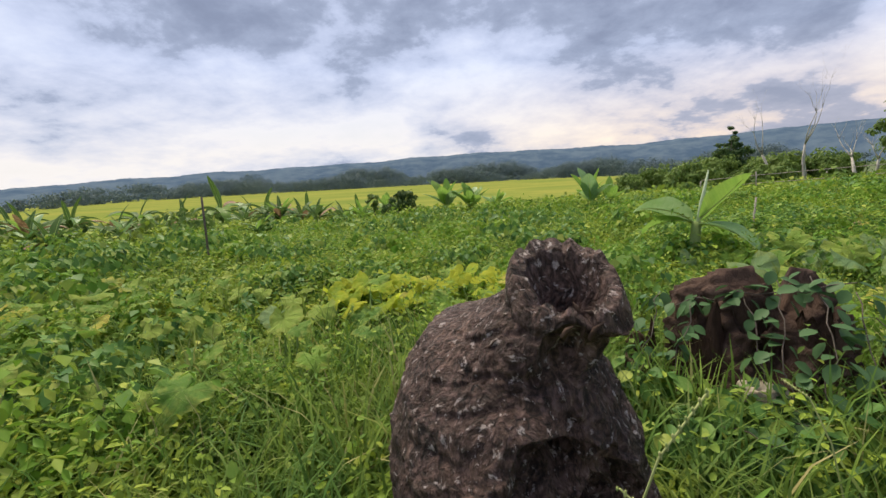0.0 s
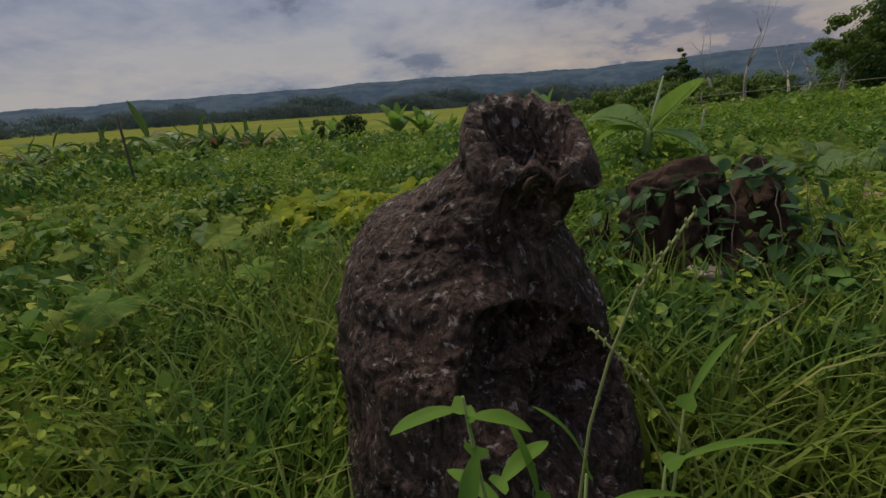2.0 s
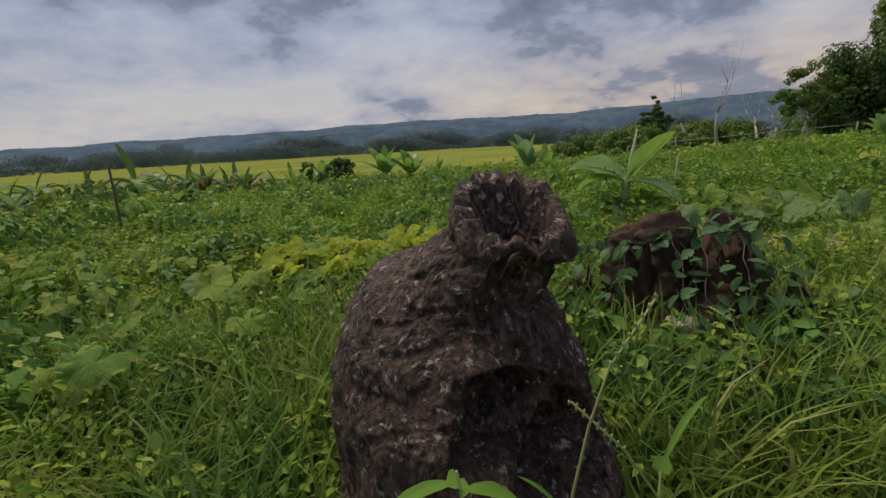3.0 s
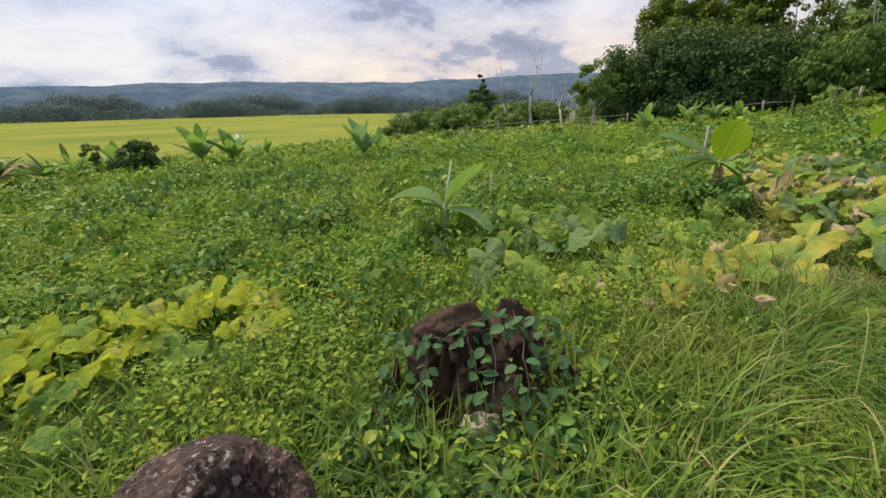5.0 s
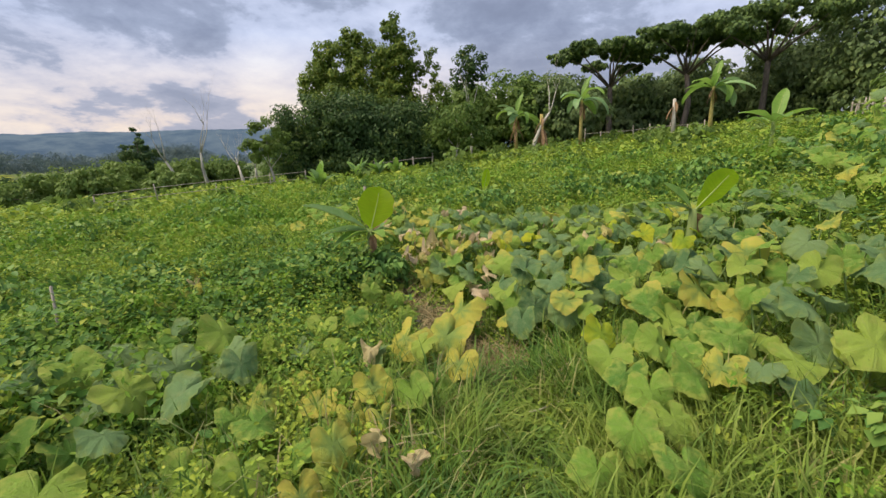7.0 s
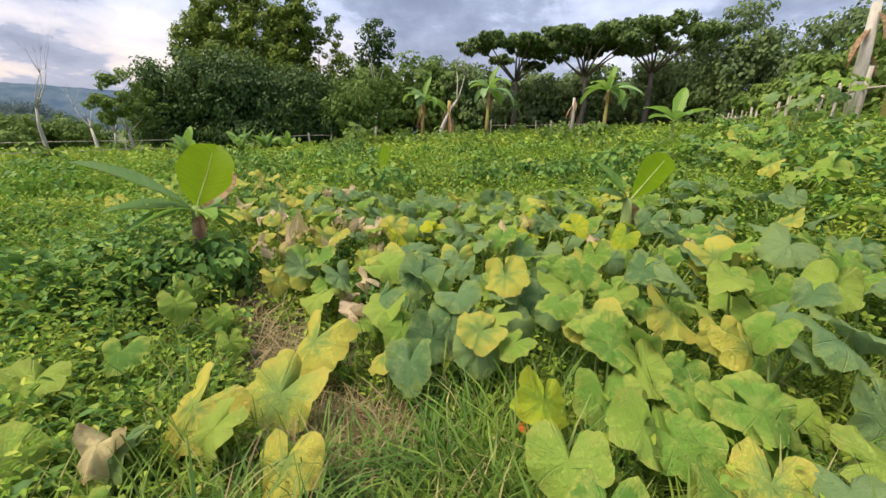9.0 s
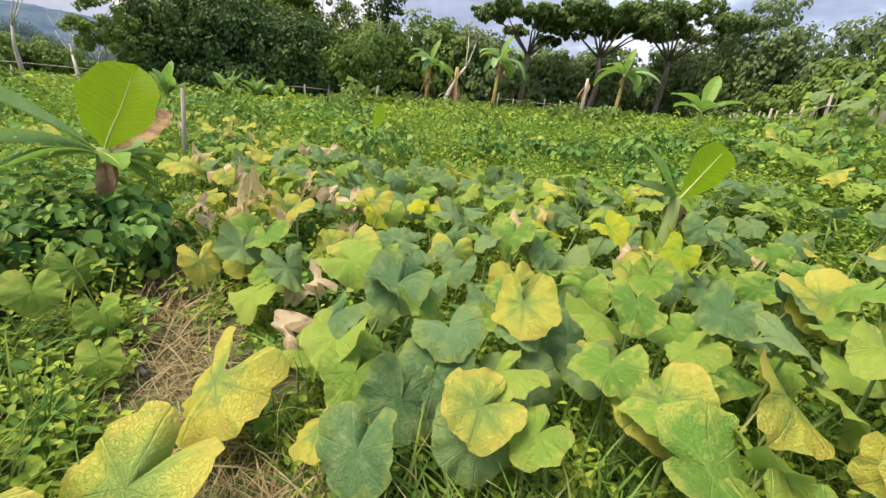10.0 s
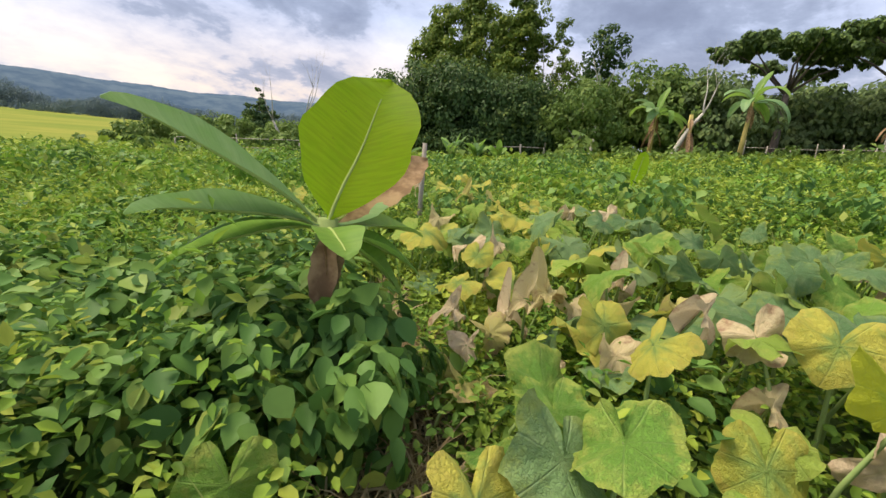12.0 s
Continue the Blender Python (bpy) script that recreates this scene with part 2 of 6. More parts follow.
STALK = leafy("pumpkin_stalk", [(0.0, (0.24, 0.36, 0.11)), (1.0, (0.38, 0.46, 0.18))], glow=0.1)


def rocky(name, stops, scale, bump_scale, strength, distance, rough=0.9, streak=(1, 1, 1), second=None):
    m, n = material(name)
    co = n.add("ShaderNodeTexCoord").outputs["Object"]
    co = n.add("ShaderNodeMapping", {"Vector": co, "Scale": streak}).outputs[0]
    a = n.noise(co, scale, 6.0, 0.65)
    b = n.noise(co, bump_scale, 6.0, 0.7, 0.6)
    colour = n.ramp(a, stops)
    if second:
        colour = n.mix(n.ramp(n.noise(co, scale * 2.7, 5.0, 0.7), [(second[0], grey(0)), (second[1], grey(1))]), colour, second[2])
    finish(n, colour, rough, n.math("ADD", b, n.math("MULTIPLY", a, 0.8)), strength, distance, gloss=0.3)
    return m


def bark():
    m, n = material("weathered_stump")
    co = n.add("ShaderNodeTexCoord").outputs["Object"]
    warp = n.add("ShaderNodeVectorMath", {0: co, 1: n.add("ShaderNodeVectorMath", {0: n.add("ShaderNodeTexNoise", {"Vector": co, "Scale": 9.0, "Detail": 4.0}).outputs["Color"], 1: (0.09, 0.09, 0.09)}, operation="MULTIPLY").outputs[0]}).outputs[0]
    long = n.add("ShaderNodeMapping", {"Vector": warp, "Scale": (1, 1, 0.5)}).outputs[0]
    plates = n.add("ShaderNodeTexVoronoi", {"Vector": long, "Scale": 34.0}, feature="DISTANCE_TO_EDGE").outputs["Distance"]
    grain, coarse, fleck = n.noise(long, 70.0, 6.0, 0.7), n.noise(co, 7.0, 5.0, 0.6), n.noise(warp, 46.0, 4.0, 0.65)
    colour = n.ramp(grain, [(0.34, (0.010, 0.006, 0.005)), (0.47, (0.060, 0.034, 0.026)), (0.58, (0.155, 0.094, 0.075)), (0.70, (0.34, 0.235, 0.20))])
    colour = n.mix(n.ramp(coarse, [(0.42, grey(0.65)), (0.60, grey(0))]), colour, (0.030, 0.017, 0.015))
    torn = n.ramp(n.noise(co, 12.0, 3.0), [(0.48, grey(0)), (0.60, grey(1))])
    colour = n.mix(n.math("MULTIPLY", torn, n.ramp(plates, [(0.0, grey(0.9)), (0.10, grey(0))])), colour, (0.008, 0.006, 0.006))
    flake = n.noise(n.add("ShaderNodeMapping", {"Vector": warp, "Scale": (1, 1, 0.16)}).outputs[0], 60.0, 5.0, 0.7)
    colour = n.mix(n.ramp(flake, [(0.50, grey(0)), (0.64, grey(0.6))]), colour, (0.22, 0.14, 0.125))
    colour = n.mix(n.ramp(fleck, [(0.59, grey(0)), (0.66, grey(0.9))]), colour, (0.50, 0.43, 0.41))
    relief = n.math("ADD", n.math("ADD", n.math("MULTIPLY", n.math("MULTIPLY", torn, n.ramp(plates, [(0.0, grey(0)), (0.25, grey(1))])), 0.4), flake), n.math("ADD", grain, n.math("MULTIPLY", fleck, 0.7)))
    finish(n, colour, 0.6, relief, 0.95, 0.019, gloss=0.3)
    return m


BARK = bark()
ROT = rocky("rotten_wood", [(0.35, (0.030, 0.018, 0.014)), (0.55, (0.085, 0.050, 0.036)), (0.72, (0.17, 0.110, 0.080))], 6.0, 20.0, 0.8, 0.03, streak=(1, 1, 0.35))
CUT = rocky("pale_cut_wood", [(0.3, (0.30, 0.25, 0.18)), (0.7, (0.52, 0.46, 0.36))], 12.0, 30.0, 0.6, 0.015)
TRUNK = rocky("tree_trunk", [(0.3, (0.07, 0.055, 0.045)), (0.7, (0.19, 0.155, 0.13))], 5.0, 14.0, 0.7, 0.04, streak=(1, 1, 0.3))
PALE_TRUNK = rocky("pale_dead_wood", [(0.3, (0.33, 0.30, 0.26)), (0.7, (0.58, 0.54, 0.48))], 5.0, 14.0, 0.5, 0.03, streak=(1, 1, 0.3))
POST = rocky("fence_wood", [(0.3, (0.22, 0.19, 0.16)), (0.7, (0.46, 0.41, 0.36))], 8.0, 24.0, 0.6, 0.02, streak=(1, 1, 0.2))
STEM = rocky("banana_stem", [(0.3, (0.24, 0.20, 0.06)), (0.55, (0.44, 0.36, 0.12)), (0.75, (0.30, 0.19, 0.09))], 5.0, 14.0, 0.5, 0.02, streak=(1, 1, 0.25))
GREEN_STEM = rocky("green_banana_stem", [(0.3, (0.14, 0.20, 0.06)), (0.6, (0.24, 0.30, 0.10)), (0.8, (0.20, 0.12, 0.07))], 5.0, 14.0, 0.4, 0.015, streak=(1, 1, 0.25))
ROCK = rocky("dark_rock", [(0.3, (0.07, 0.07, 0.075)), (0.7, (0.17, 0.17, 0.18))], 6.0, 18.0, 0.8, 0.03)


def soil():
    m, n = material("soil_and_undergrowth")
    where = n.add("ShaderNodeNewGeometry").outputs["Position"]
    small, mid, large = n.noise(where, 14.0, 6.0, 0.7), n.noise(where, 1.6, 4.0), n.noise(where, 0.09, 4.0)
    green = n.ramp(small, [(0.3, (0.028, 0.045, 0.014)), (0.55, (0.07, 0.12, 0.03)), (0.75, (0.14, 0.19, 0.05))])
    earth = n.ramp(small, [(0.3, (0.055, 0.038, 0.024)), (0.7, (0.17, 0.125, 0.08))])
    colour = n.mix(n.ramp(mid, [(0.46, grey(0)), (0.66, grey(0.8))]), green, earth)
    colour = n.mix(n.ramp(large, [(0.45, grey(0)), (0.65, grey(0.5))]), colour, (0.13, 0.20, 0.045))
    finish(n, colour, 0.95, small, 0.8, 0.04)
    return m


def rice():
    m, n = material("ripening_rice")
    where = n.add("ShaderNodeNewGeometry").outputs["Position"]
    long = n.add("ShaderNodeMapping", {"Vector": where, "Scale": (0.4, 1.0, 1.0)}).outputs[0]
    a, b = n.noise(long, 0.035, 5.0, 0.6), n.noise(where, 1.4, 5.0, 0.7)
    colour = n.ramp(a, [(0.32, (0.14, 0.185, 0.04)), (0.48, (0.20, 0.225, 0.048)), (0.62, (0.275, 0.26, 0.06)), (0.75, (0.165, 0.205, 0.045))])
    colour = n.mix(n.math("MULTIPLY", b, 0.35), colour, (0.14, 0.20, 0.06))
    finish(n, colour, 1.0, b, 0.6, 0.2, gloss=0.0)
    return m


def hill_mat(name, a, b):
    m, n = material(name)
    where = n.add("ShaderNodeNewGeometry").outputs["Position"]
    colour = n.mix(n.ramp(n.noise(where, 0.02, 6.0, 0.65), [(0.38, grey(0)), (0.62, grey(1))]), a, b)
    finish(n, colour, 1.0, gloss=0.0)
    return m


SOIL, RICE = soil(), rice()
# Distance haze is painted into both base colours as blue.
HAZED_HILL = hill_mat("hazed_wooded_hill", (0.062, 0.098, 0.150), (0.105, 0.145, 0.190))
HAZED_MOUNTAIN = hill_mat("hazed_mountain", (0.20, 0.26, 0.38), (0.24, 0.30, 0.42))


# ---- helpers for building ----
def link_mesh(name, mesh, mat, parent=None, label=""):
    ob = new(name, mesh)
    if mat:
        mesh.materials.append(mat)
    if parent:
        ob.parent = parent
    if label:
        ob["label"] = label
    return ob


def part(name, bm, mat, parent=None, label="", smooth=True):
    mesh = bpy.data.meshes.new(name)
    bmesh.ops.recalc_face_normals(bm, faces=bm.faces)
    bm.to_mesh(mesh)
    bm.free()
    if smooth:
        mesh.shade_smooth()
    return link_mesh(name, mesh, mat, parent, label)


def raw_mesh(name, verts, faces, smooth=False):
    """verts (n, 3); faces (m, k), all with k corners."""
    mesh = bpy.data.meshes.new(name)
    verts, faces = np.asarray(verts, dtype=np.float32), np.asarray(faces, dtype=np.int32)
    m, k = faces.shape
    mesh.vertices.add(len(verts))
    mesh.vertices.foreach_set("co", verts.ravel())
    mesh.loops.add(m * k)
    mesh.loops.foreach_set("vertex_index", faces.ravel())
    mesh.polygons.add(m)
    mesh.polygons.foreach_set("loop_start", np.arange(m, dtype=np.int32) * k)
    mesh.polygons.foreach_set("loop_total", np.full(m, k, dtype=np.int32))
    mesh.update(calc_edges=True)
    if smooth:
        mesh.shade_smooth()
    return mesh


rng = np.random.default_rng(7)


def turns(yaw, tilt, roll):
    """Rotation matrices (n, 3, 3): yaw about z, then the blade lifted by tilt, then rolled about its length (y)."""
    cy, sy, ct, st, cr, sr = np.cos(yaw), np.sin(yaw), np.cos(tilt), np.sin(tilt), np.cos(roll), np.sin(roll)
    o, l = np.zeros_like(cy), np.ones_like(cy)
    z = np.stack([np.stack([cy, -sy, o], -1), np.stack([sy, cy, o], -1), np.stack([o, o, l], -1)], 1)
    x = np.stack([np.stack([l, o, o], -1), np.stack([o, ct, -st], -1), np.stack([o, st, ct], -1)], 1)
    y = np.stack([np.stack([cr, o, sr], -1), np.stack([o, l, o], -1), np.stack([-sr, o, cr], -1)], 1)
    return z @ x @ y


LEAF4 = (np.array([(0, 0, 0), (0.34, 0.45, 0.10), (0, 1, -0.12), (-0.34, 0.45, 0.10)]), np.array([(0, 1, 2), (0, 2, 3)]))
LEAF6 = (np.array([(0, 0, 0), (0.33, 0.28, 0.10), (0.27, 0.66, 0.06), (0, 1, -0.10), (-0.27, 0.66, 0.06), (-0.33, 0.28, 0.10)]), np.array([(0, 1, 2, 3), (0, 3, 4, 5)]))
LEAF8 = (np.array([(0, 0, 0), (0.23, 0.13, 0.05), (0.35, 0.40, 0.09), (0.23, 0.74, 0.05), (0, 1, -0.12), (-0.23, 0.74, 0.05), (-0.35, 0.40, 0.09), (-0.23, 0.13, 0.05)]), np.array([(0, 1, 2, 3, 4), (0, 4, 5, 6, 7)]))
BLADE = (np.array([(-0.02, 0, 0), (0.02, 0, 0), (0.022, 0.42, 0.0), (-0.022, 0.42, 0.0), (0.014, 0.78, -0.12), (-0.014, 0.78, -0.12), (0.001, 1.0, -0.32), (-0.001, 1.0, -0.32)]), np.array([(0, 1, 2, 3), (3, 2, 4, 5), (5, 4, 6, 7)]))


def scatter(name, shape, at, yaw, tilt, roll, size, wide=None):
    verts, faces = shape
    local = verts[None] * size[:, None, None]
    if wide is not None:
        local = local * np.stack([wide, np.ones_like(wide), np.ones_like(wide)], -1)[:, None, :]
    out = at[:, None, :] + np.einsum("nij,nkj->nki", turns(yaw, tilt, roll), local)
    k = len(verts)
    return raw_mesh(name, out.reshape(-1, 3), (faces[None] + (np.arange(len(at)) * k)[:, None, None]).reshape(-1, faces.shape[1]))


def tube(bm, points, radii, sides=8, cap=True):
    rings = []
    for i, p in enumerate(points):
        p = Vector(p)
        d = (Vector(points[min(i + 1, len(points) - 1)]) - Vector(points[max(i - 1, 0)])).normalized()
        side = d.cross(Vector((0.3, 0.9, 0.2))).normalized()
        up_ = d.cross(side)
        rings.append([bm.verts.new(p + (side * math.cos(a) + up_ * math.sin(a)) * radii[i]) for a in (2 * math.pi * j / sides for j in range(sides))])
    for a, b in zip(rings, rings[1:]):
        for j in range(sides):
            bm.faces.new((a[j], a[(j + 1) % sides], b[(j + 1) % sides], b[j]))
    if cap:
        bm.faces.new(rings[0][::-1])
        bm.faces.new(rings[-1])


# ---- the lie of the land ----
def soft(v, k):
    return k * np.logaddexp(0, v / k)


def ground(x, y):
    x, y = np.asarray(x, dtype=float), np.asarray(y, dtype=float)
    rise = np.clip((x + 1) / 8, 0, 1)
    away = np.clip((x - 11) / 19, 0, 1)
    bank = 1 - 0.9 * away * away * (3 - 2 * away)
    z = 0.06 * np.minimum(soft(x - 5, 1.5), 55) + 0.01 * np.clip(x, -80, 0) - 0.035 * np.minimum(y, 60) + 1.6 * rise * bank * (1 - np.exp(-soft(0.6 - y, 0.5) / 8))
    z = z - 0.0018 * np.clip(x - 5, 0, 40) * np.clip(y - 5, 0, 60)
    u = np.clip((y - 28 - 0.5 * np.maximum(x, 0)) / 35, 0, 1)
    z = z - 4.2 * u * u * (3 - 2 * u)
    z = z - 0.20 * np.exp(-((x - 0.1) ** 2 + (y - 0.3) ** 2) / 0.8)
    return np.where(z > -5.4, z, -6 + 0.6 * np.exp(np.minimum(z + 5.4, 0) / 0.6))


def gz(x, y):
    return float(ground(x, y))


def lumps(x, y, s, seed=0.0):
    """Smooth noise about 0, within about 1, by sums of sines."""
    a = np.sin(x * s * 1.0 + seed) * np.cos(y * s * 1.13 + seed * 1.7) + np.sin((x + y) * s * 0.71 + 2.1 * seed + 1) * 0.8 + np.sin((x * 0.6 - y) * s * 1.63 + seed * 3.1) * 0.6
    b = np.sin(x * s * 2.7 + 1.3 + seed) * np.sin(y * s * 3.1 + 0.7 * seed) * 0.5
    return (a + b) / 2.6


def land_axis():
    near = np.arange(-14, 22, 0.25)
    out = [22.0]
    while out[-1] < 2600:
        out.append(out[-1] * 1.07 + 0.05)
    left = [-14.0]
    while left[-1] > -2600:
        left.append(left[-1] * 1.09 - 0.05)
    return np.array(left[:0:-1] + list(near) + out)


ax = land_axis()
X, Y = np.meshgrid(ax, ax)
Z = ground(X, Y) + 0.03 * lumps(X, Y, 2.3) * (np.abs(X) + np.abs(Y) < 60)
nx = len(ax)
i, j = np.meshgrid(np.arange(nx - 1), np.arange(nx - 1))
q = (j * nx + i).ravel()
land = raw_mesh("ground", np.stack([X, Y, Z], -1).reshape(-1, 3), np.stack([q, q + 1, q + nx + 1, q + nx], -1), True)
tagged(link_mesh("ground", land, SOIL), "sloping field of dark soil and low green undergrowth", "ground", kind="structure")

# rice on the plain: a low standing crop, a sheet a little above the ground
rx, ry = np.meshgrid(np.linspace(-900, 210, 130), np.concatenate([np.linspace(52, 120, 40), np.linspace(124, 730, 90)]))
edge = 34 + 0.18 * (ry - 60)
keep = rx < edge + 0.23 * (ry - 60) + 8 * lumps(rx, ry, 0.05)
rz = np.maximum(ground(np.minimum(rx, 20), ry), -6) + 0.75 + 0.06 * lumps(rx, ry, 0.4)
m = rx.shape[1]
i, j = np.meshgrid(np.arange(m - 1), np.arange(rx.shape[0] - 1))
q = (j * m + i).ravel()
q = q[keep.ravel()[q] & keep.ravel()[q + 1]]
crop = raw_mesh("rice_field", np.stack([rx, ry, rz], -1).reshape(-1, 3), np.stack([q, q + 1, q + m + 1, q + m], -1), True)
tagged(link_mesh("rice_field", crop, RICE), "wide field of ripening yellow-green rice on the plain", "rice field", kind="stuff")


def ridge(name, far, base, top, wobble, lo, hi, mat, label, seed, fall=0.0):
    """A long wooded ridge along an arc, as a rounded solid."""
    az = np.radians(np.linspace(lo, hi, 900))
    rows = []
    crest = top + wobble * (0.6 * lumps(az * 900, az * 0, 0.011, seed) + 0.3 * lumps(az * 900, az * 0, 0.05, seed + 1)) + wobble * (0.10 * rng.random(len(az)) + 0.10 * lumps(az * 900, az * 0, 0.4, seed + 2))
    ends = np.clip(np.minimum(np.arange(len(az)), np.arange(len(az))[::-1]) / 170, 0, 1) ** 0.7
    crest = base + (crest + fall * np.interp(np.degrees(az), (-70, -46, -36, -19, 0, 15, 35), (-1.0, -0.95, -0.55, 0.05, 0.35, 0.5, 0.6)) - base) * ends
    for d, f in ((0.0, 0.0), (0.06, 0.45), (0.14, 0.8), (0.22, 1.0), (0.34, 0.86), (0.6, 0.0)):
        rows.append(np.stack([np.sin(az) * far * (1 + d), np.cos(az) * far * (1 + d), base + (crest - base) * f], -1))
    m = len(az)
    i, j = np.meshgrid(np.arange(m - 1), np.arange(len(rows) - 1))
    q = (j * m + i).ravel()
    mesh = raw_mesh(name, np.concatenate(rows), np.stack([q, q + 1, q + m + 1, q + m], -1), True)
    tagged(link_mesh(name, mesh, mat), label, "hill", kind="structure")


ridge("backdrop_hills", 1100, -8, 60, 9, -110, 90, HAZED_HILL, "long low wooded hills tinted blue for distance haze", 0.4, 32)
ridge("backdrop_mountains", 2100, -8, 132, 40, 12, 80, HAZED_MOUNTAIN, "mountains at the far horizon tinted pale blue for haze", 2.2)


# ---- tree stumps ----
def stump_shape(rings, sides, profile, rough, seed, hollow=None, jag=0.0, flaky=0.20, mouth=0.0):
    """A trunk built ring on ring. profile(h) gives centre x, y and radii rx, ry; h runs from 0 to 1 (top rounded over)."""
    bm = bmesh.new()
    grid = []
    for i in range(rings + 1):
        h = i / rings
        cx, cy, rx, ry, z = profile(h)
        row = []
        for k in range(sides):
            a = 2 * math.pi * k / sides
            grow_ = 1 + jag * (0.8 * math.sin(3 * a + seed) + 0.6 * math.sin(7 * a + 2 * seed)) * h
            p = Vector((cx + rx * grow_ * math.cos(a), cy + ry * grow_ * math.sin(a), z * (1 + jag * h * (math.sin(2 * a + 1) + 0.7 * math.sin(5 * a + seed)))))
            if mouth:
                slope = mouth * min(1.0, max(0.0, (h - 0.72) / 0.10))
                torn_ = 0.022 * noise.noise(Vector((3.1 * math.cos(a), 3.1 * math.sin(a), 8.0))) + 0.006 * noise.noise(Vector((7 * math.cos(a), 7 * math.sin(a), 2.0)))
                p.z += slope * (p.y - cy) - 0.12 * slope * (p.x - cx) + torn_ * min(1.0, max(0.0, (h - 0.76) / 0.08))
            out = Vector((math.cos(a), math.sin(a), 0.25))
            q = Vector((p.x, p.y, p.z * 0.55))
            ridge_ = 1 - 2 * abs(noise.noise(q * 11 + Vector((seed, 2, 0))))
            crack = 1 - min(1, 5 * abs(noise.noise(Vector((p.x * 8, p.y * 8, p.z * 11 + seed)))))
            lump = noise.noise(q * 5 + Vector((0, seed, 0)))
            chip = noise.fractal(q * 24, 0.8, 2.0, 4)
            bent = Vector((p.x, p.y, p.z * 0.55)) + 0.03 * noise.noise_vector(p * 13)
            plate = noise.cell(bent * 26) + 0.6 * noise.cell(bent * 55)
            fold = noise.noise(Vector((p.x * 5 + seed, p.y * 5, p.z * 26 + 3 * p.x))) + 0.5 * noise.noise(Vector((p.x * 12, p.y * 12 + seed, p.z * 60)))
            d = rough * (0.85 * lump + 0.22 * ridge_ + 0.15 * chip - 0.28 * crack + 0.10 * fold + flaky * (plate - 0.7))
            if mouth and h > 0.77:
                d *= max(0.22, 1 - (h - 0.77) / 0.07)
            row.append(bm.verts.new(p + out * d * min(1, rx * 6)))
        grid.append(row)
    for a, b in zip(grid, grid[1:]):
        for k in range(sides):
            bm.faces.new((a[k], a[(k + 1) % sides], b[(k + 1) % sides], b[k]))
    bm.faces.new(grid[-1])
    if hollow:
        for v in bm.verts:
            for c, r, push, depth in hollow:
                q = (v.co - Vector(c)).length / r * (1 + 0.28 * noise.noise(v.co * 17))
                if q < 1:
                    v.co += Vector(push).normalized() * depth * (1 - q * q) ** 1.2 * (1 + 0.5 * noise.noise(v.co * 25))
    return bm


def spline(h, table):
    for (h0, *a), (h1, *b) in zip(table, table[1:]):
        if h <= h1:
            t = (h - h0) / (h1 - h0)
            t = t * t * (3 - 2 * t) * 0.6 + t * 0.4
            return [p + (q - p) * t for p, q in zip(a, b)]
    return list(table[-1][1:])


TALL = [(0.0, 0.17, 1.22, 0.37, 0.46, -0.25), (0.10, 0.175, 1.22, 0.335, 0.42, 0.0), (0.26, 0.175, 1.24, 0.305, 0.39, 0.20), (0.42, 0.160, 1.28, 0.275, 0.40, 0.40), (0.53, 0.150, 1.34, 0.245, 0.37, 0.50), (0.62, 0.158, 1.35, 0.205, 0.31, 0.575), (0.70, 0.215, 1.24, 0.152, 0.20, 0.645), (0.77, 0.258, 1.165, 0.124, 0.128, 0.695), (0.83, 0.262, 1.155, 0.122, 0.118, 0.735), (0.87, 0.262, 1.155, 0.108, 0.104, 0.762), (0.89, 0.264, 1.152, 0.082, 0.080, 0.757), (0.94, 0.266, 1.15, 0.066, 0.064, 0.70), (0.98, 0.268, 1.16, 0.045, 0.045, 0.655), (1.0, 0.268, 1.16, 0.012, 0.012, 0.645)]
top = tagged(new("tree_stump"), "dark weathered tree stump with a hollow knotted top", "tree stump")
bm = stump_shape(230, 240, lambda h: spline(h, TALL), 0.030, 3.0, [((0.25, 1.00, 0.625), 0.085, (0, 1, 0.25), 0.085), ((0.32, 1.02, 0.62), 0.07, (-0.2, 1, 0.2), 0.07), ((0.20, 0.90, 0.565), 0.09, (0, -1, 0), 0.025), ((0.23, 0.85, 0.43), 0.17, (0, 1, 0.30), 0.22), ((0.33, 0.90, 0.34), 0.16, (-0.2, 1, 0.2), 0.18), ((0.40, 0.98, 0.58), 0.07, (-1, 0.5, 0), 0.03)], flaky=0.13, mouth=0.62)
part("body", bm, BARK, top)
rw = random.Random(17)
for k in range(9):
    a = rw.uniform(-1.0, 1.0)
    foot = Vector((0.262 + 0.055 * math.sin(a), 1.055 + rw.uniform(-0.02, 0.03), rw.uniform(0.66, 0.70)))
    tip_ = foot + Vector((rw.uniform(-0.025, 0.03), rw.uniform(-0.02, 0.01), rw.uniform(0.015, 0.035)))
    bm = bmesh.new()
    tube(bm, [foot, foot.lerp(tip_, 0.5) + Vector((rw.uniform(-0.006, 0.006), 0, 0.004)), tip_], [0.006, 0.005, 0.001], 5)
    part("splinter", bm, ROT, top)
LOW = [(0.0, 0.0, 0.0, 0.40, 0.30, -0.12), (0.25, 0.0, 0.0, 0.37, 0.26, 0.10), (0.55, 0.0, 0.02, 0.32, 0.21, 0.30), (0.8, 0.02, 0.04, 0.27, 0.16, 0.45), (0.95, 0.04, 0.05, 0.18, 0.10, 0.53), (1.0, 0.05, 0.05, 0.06, 0.05, 0.54)]
BX, BY = 1.27, 1.95                     # the low stump
BZ = gz(BX, BY)
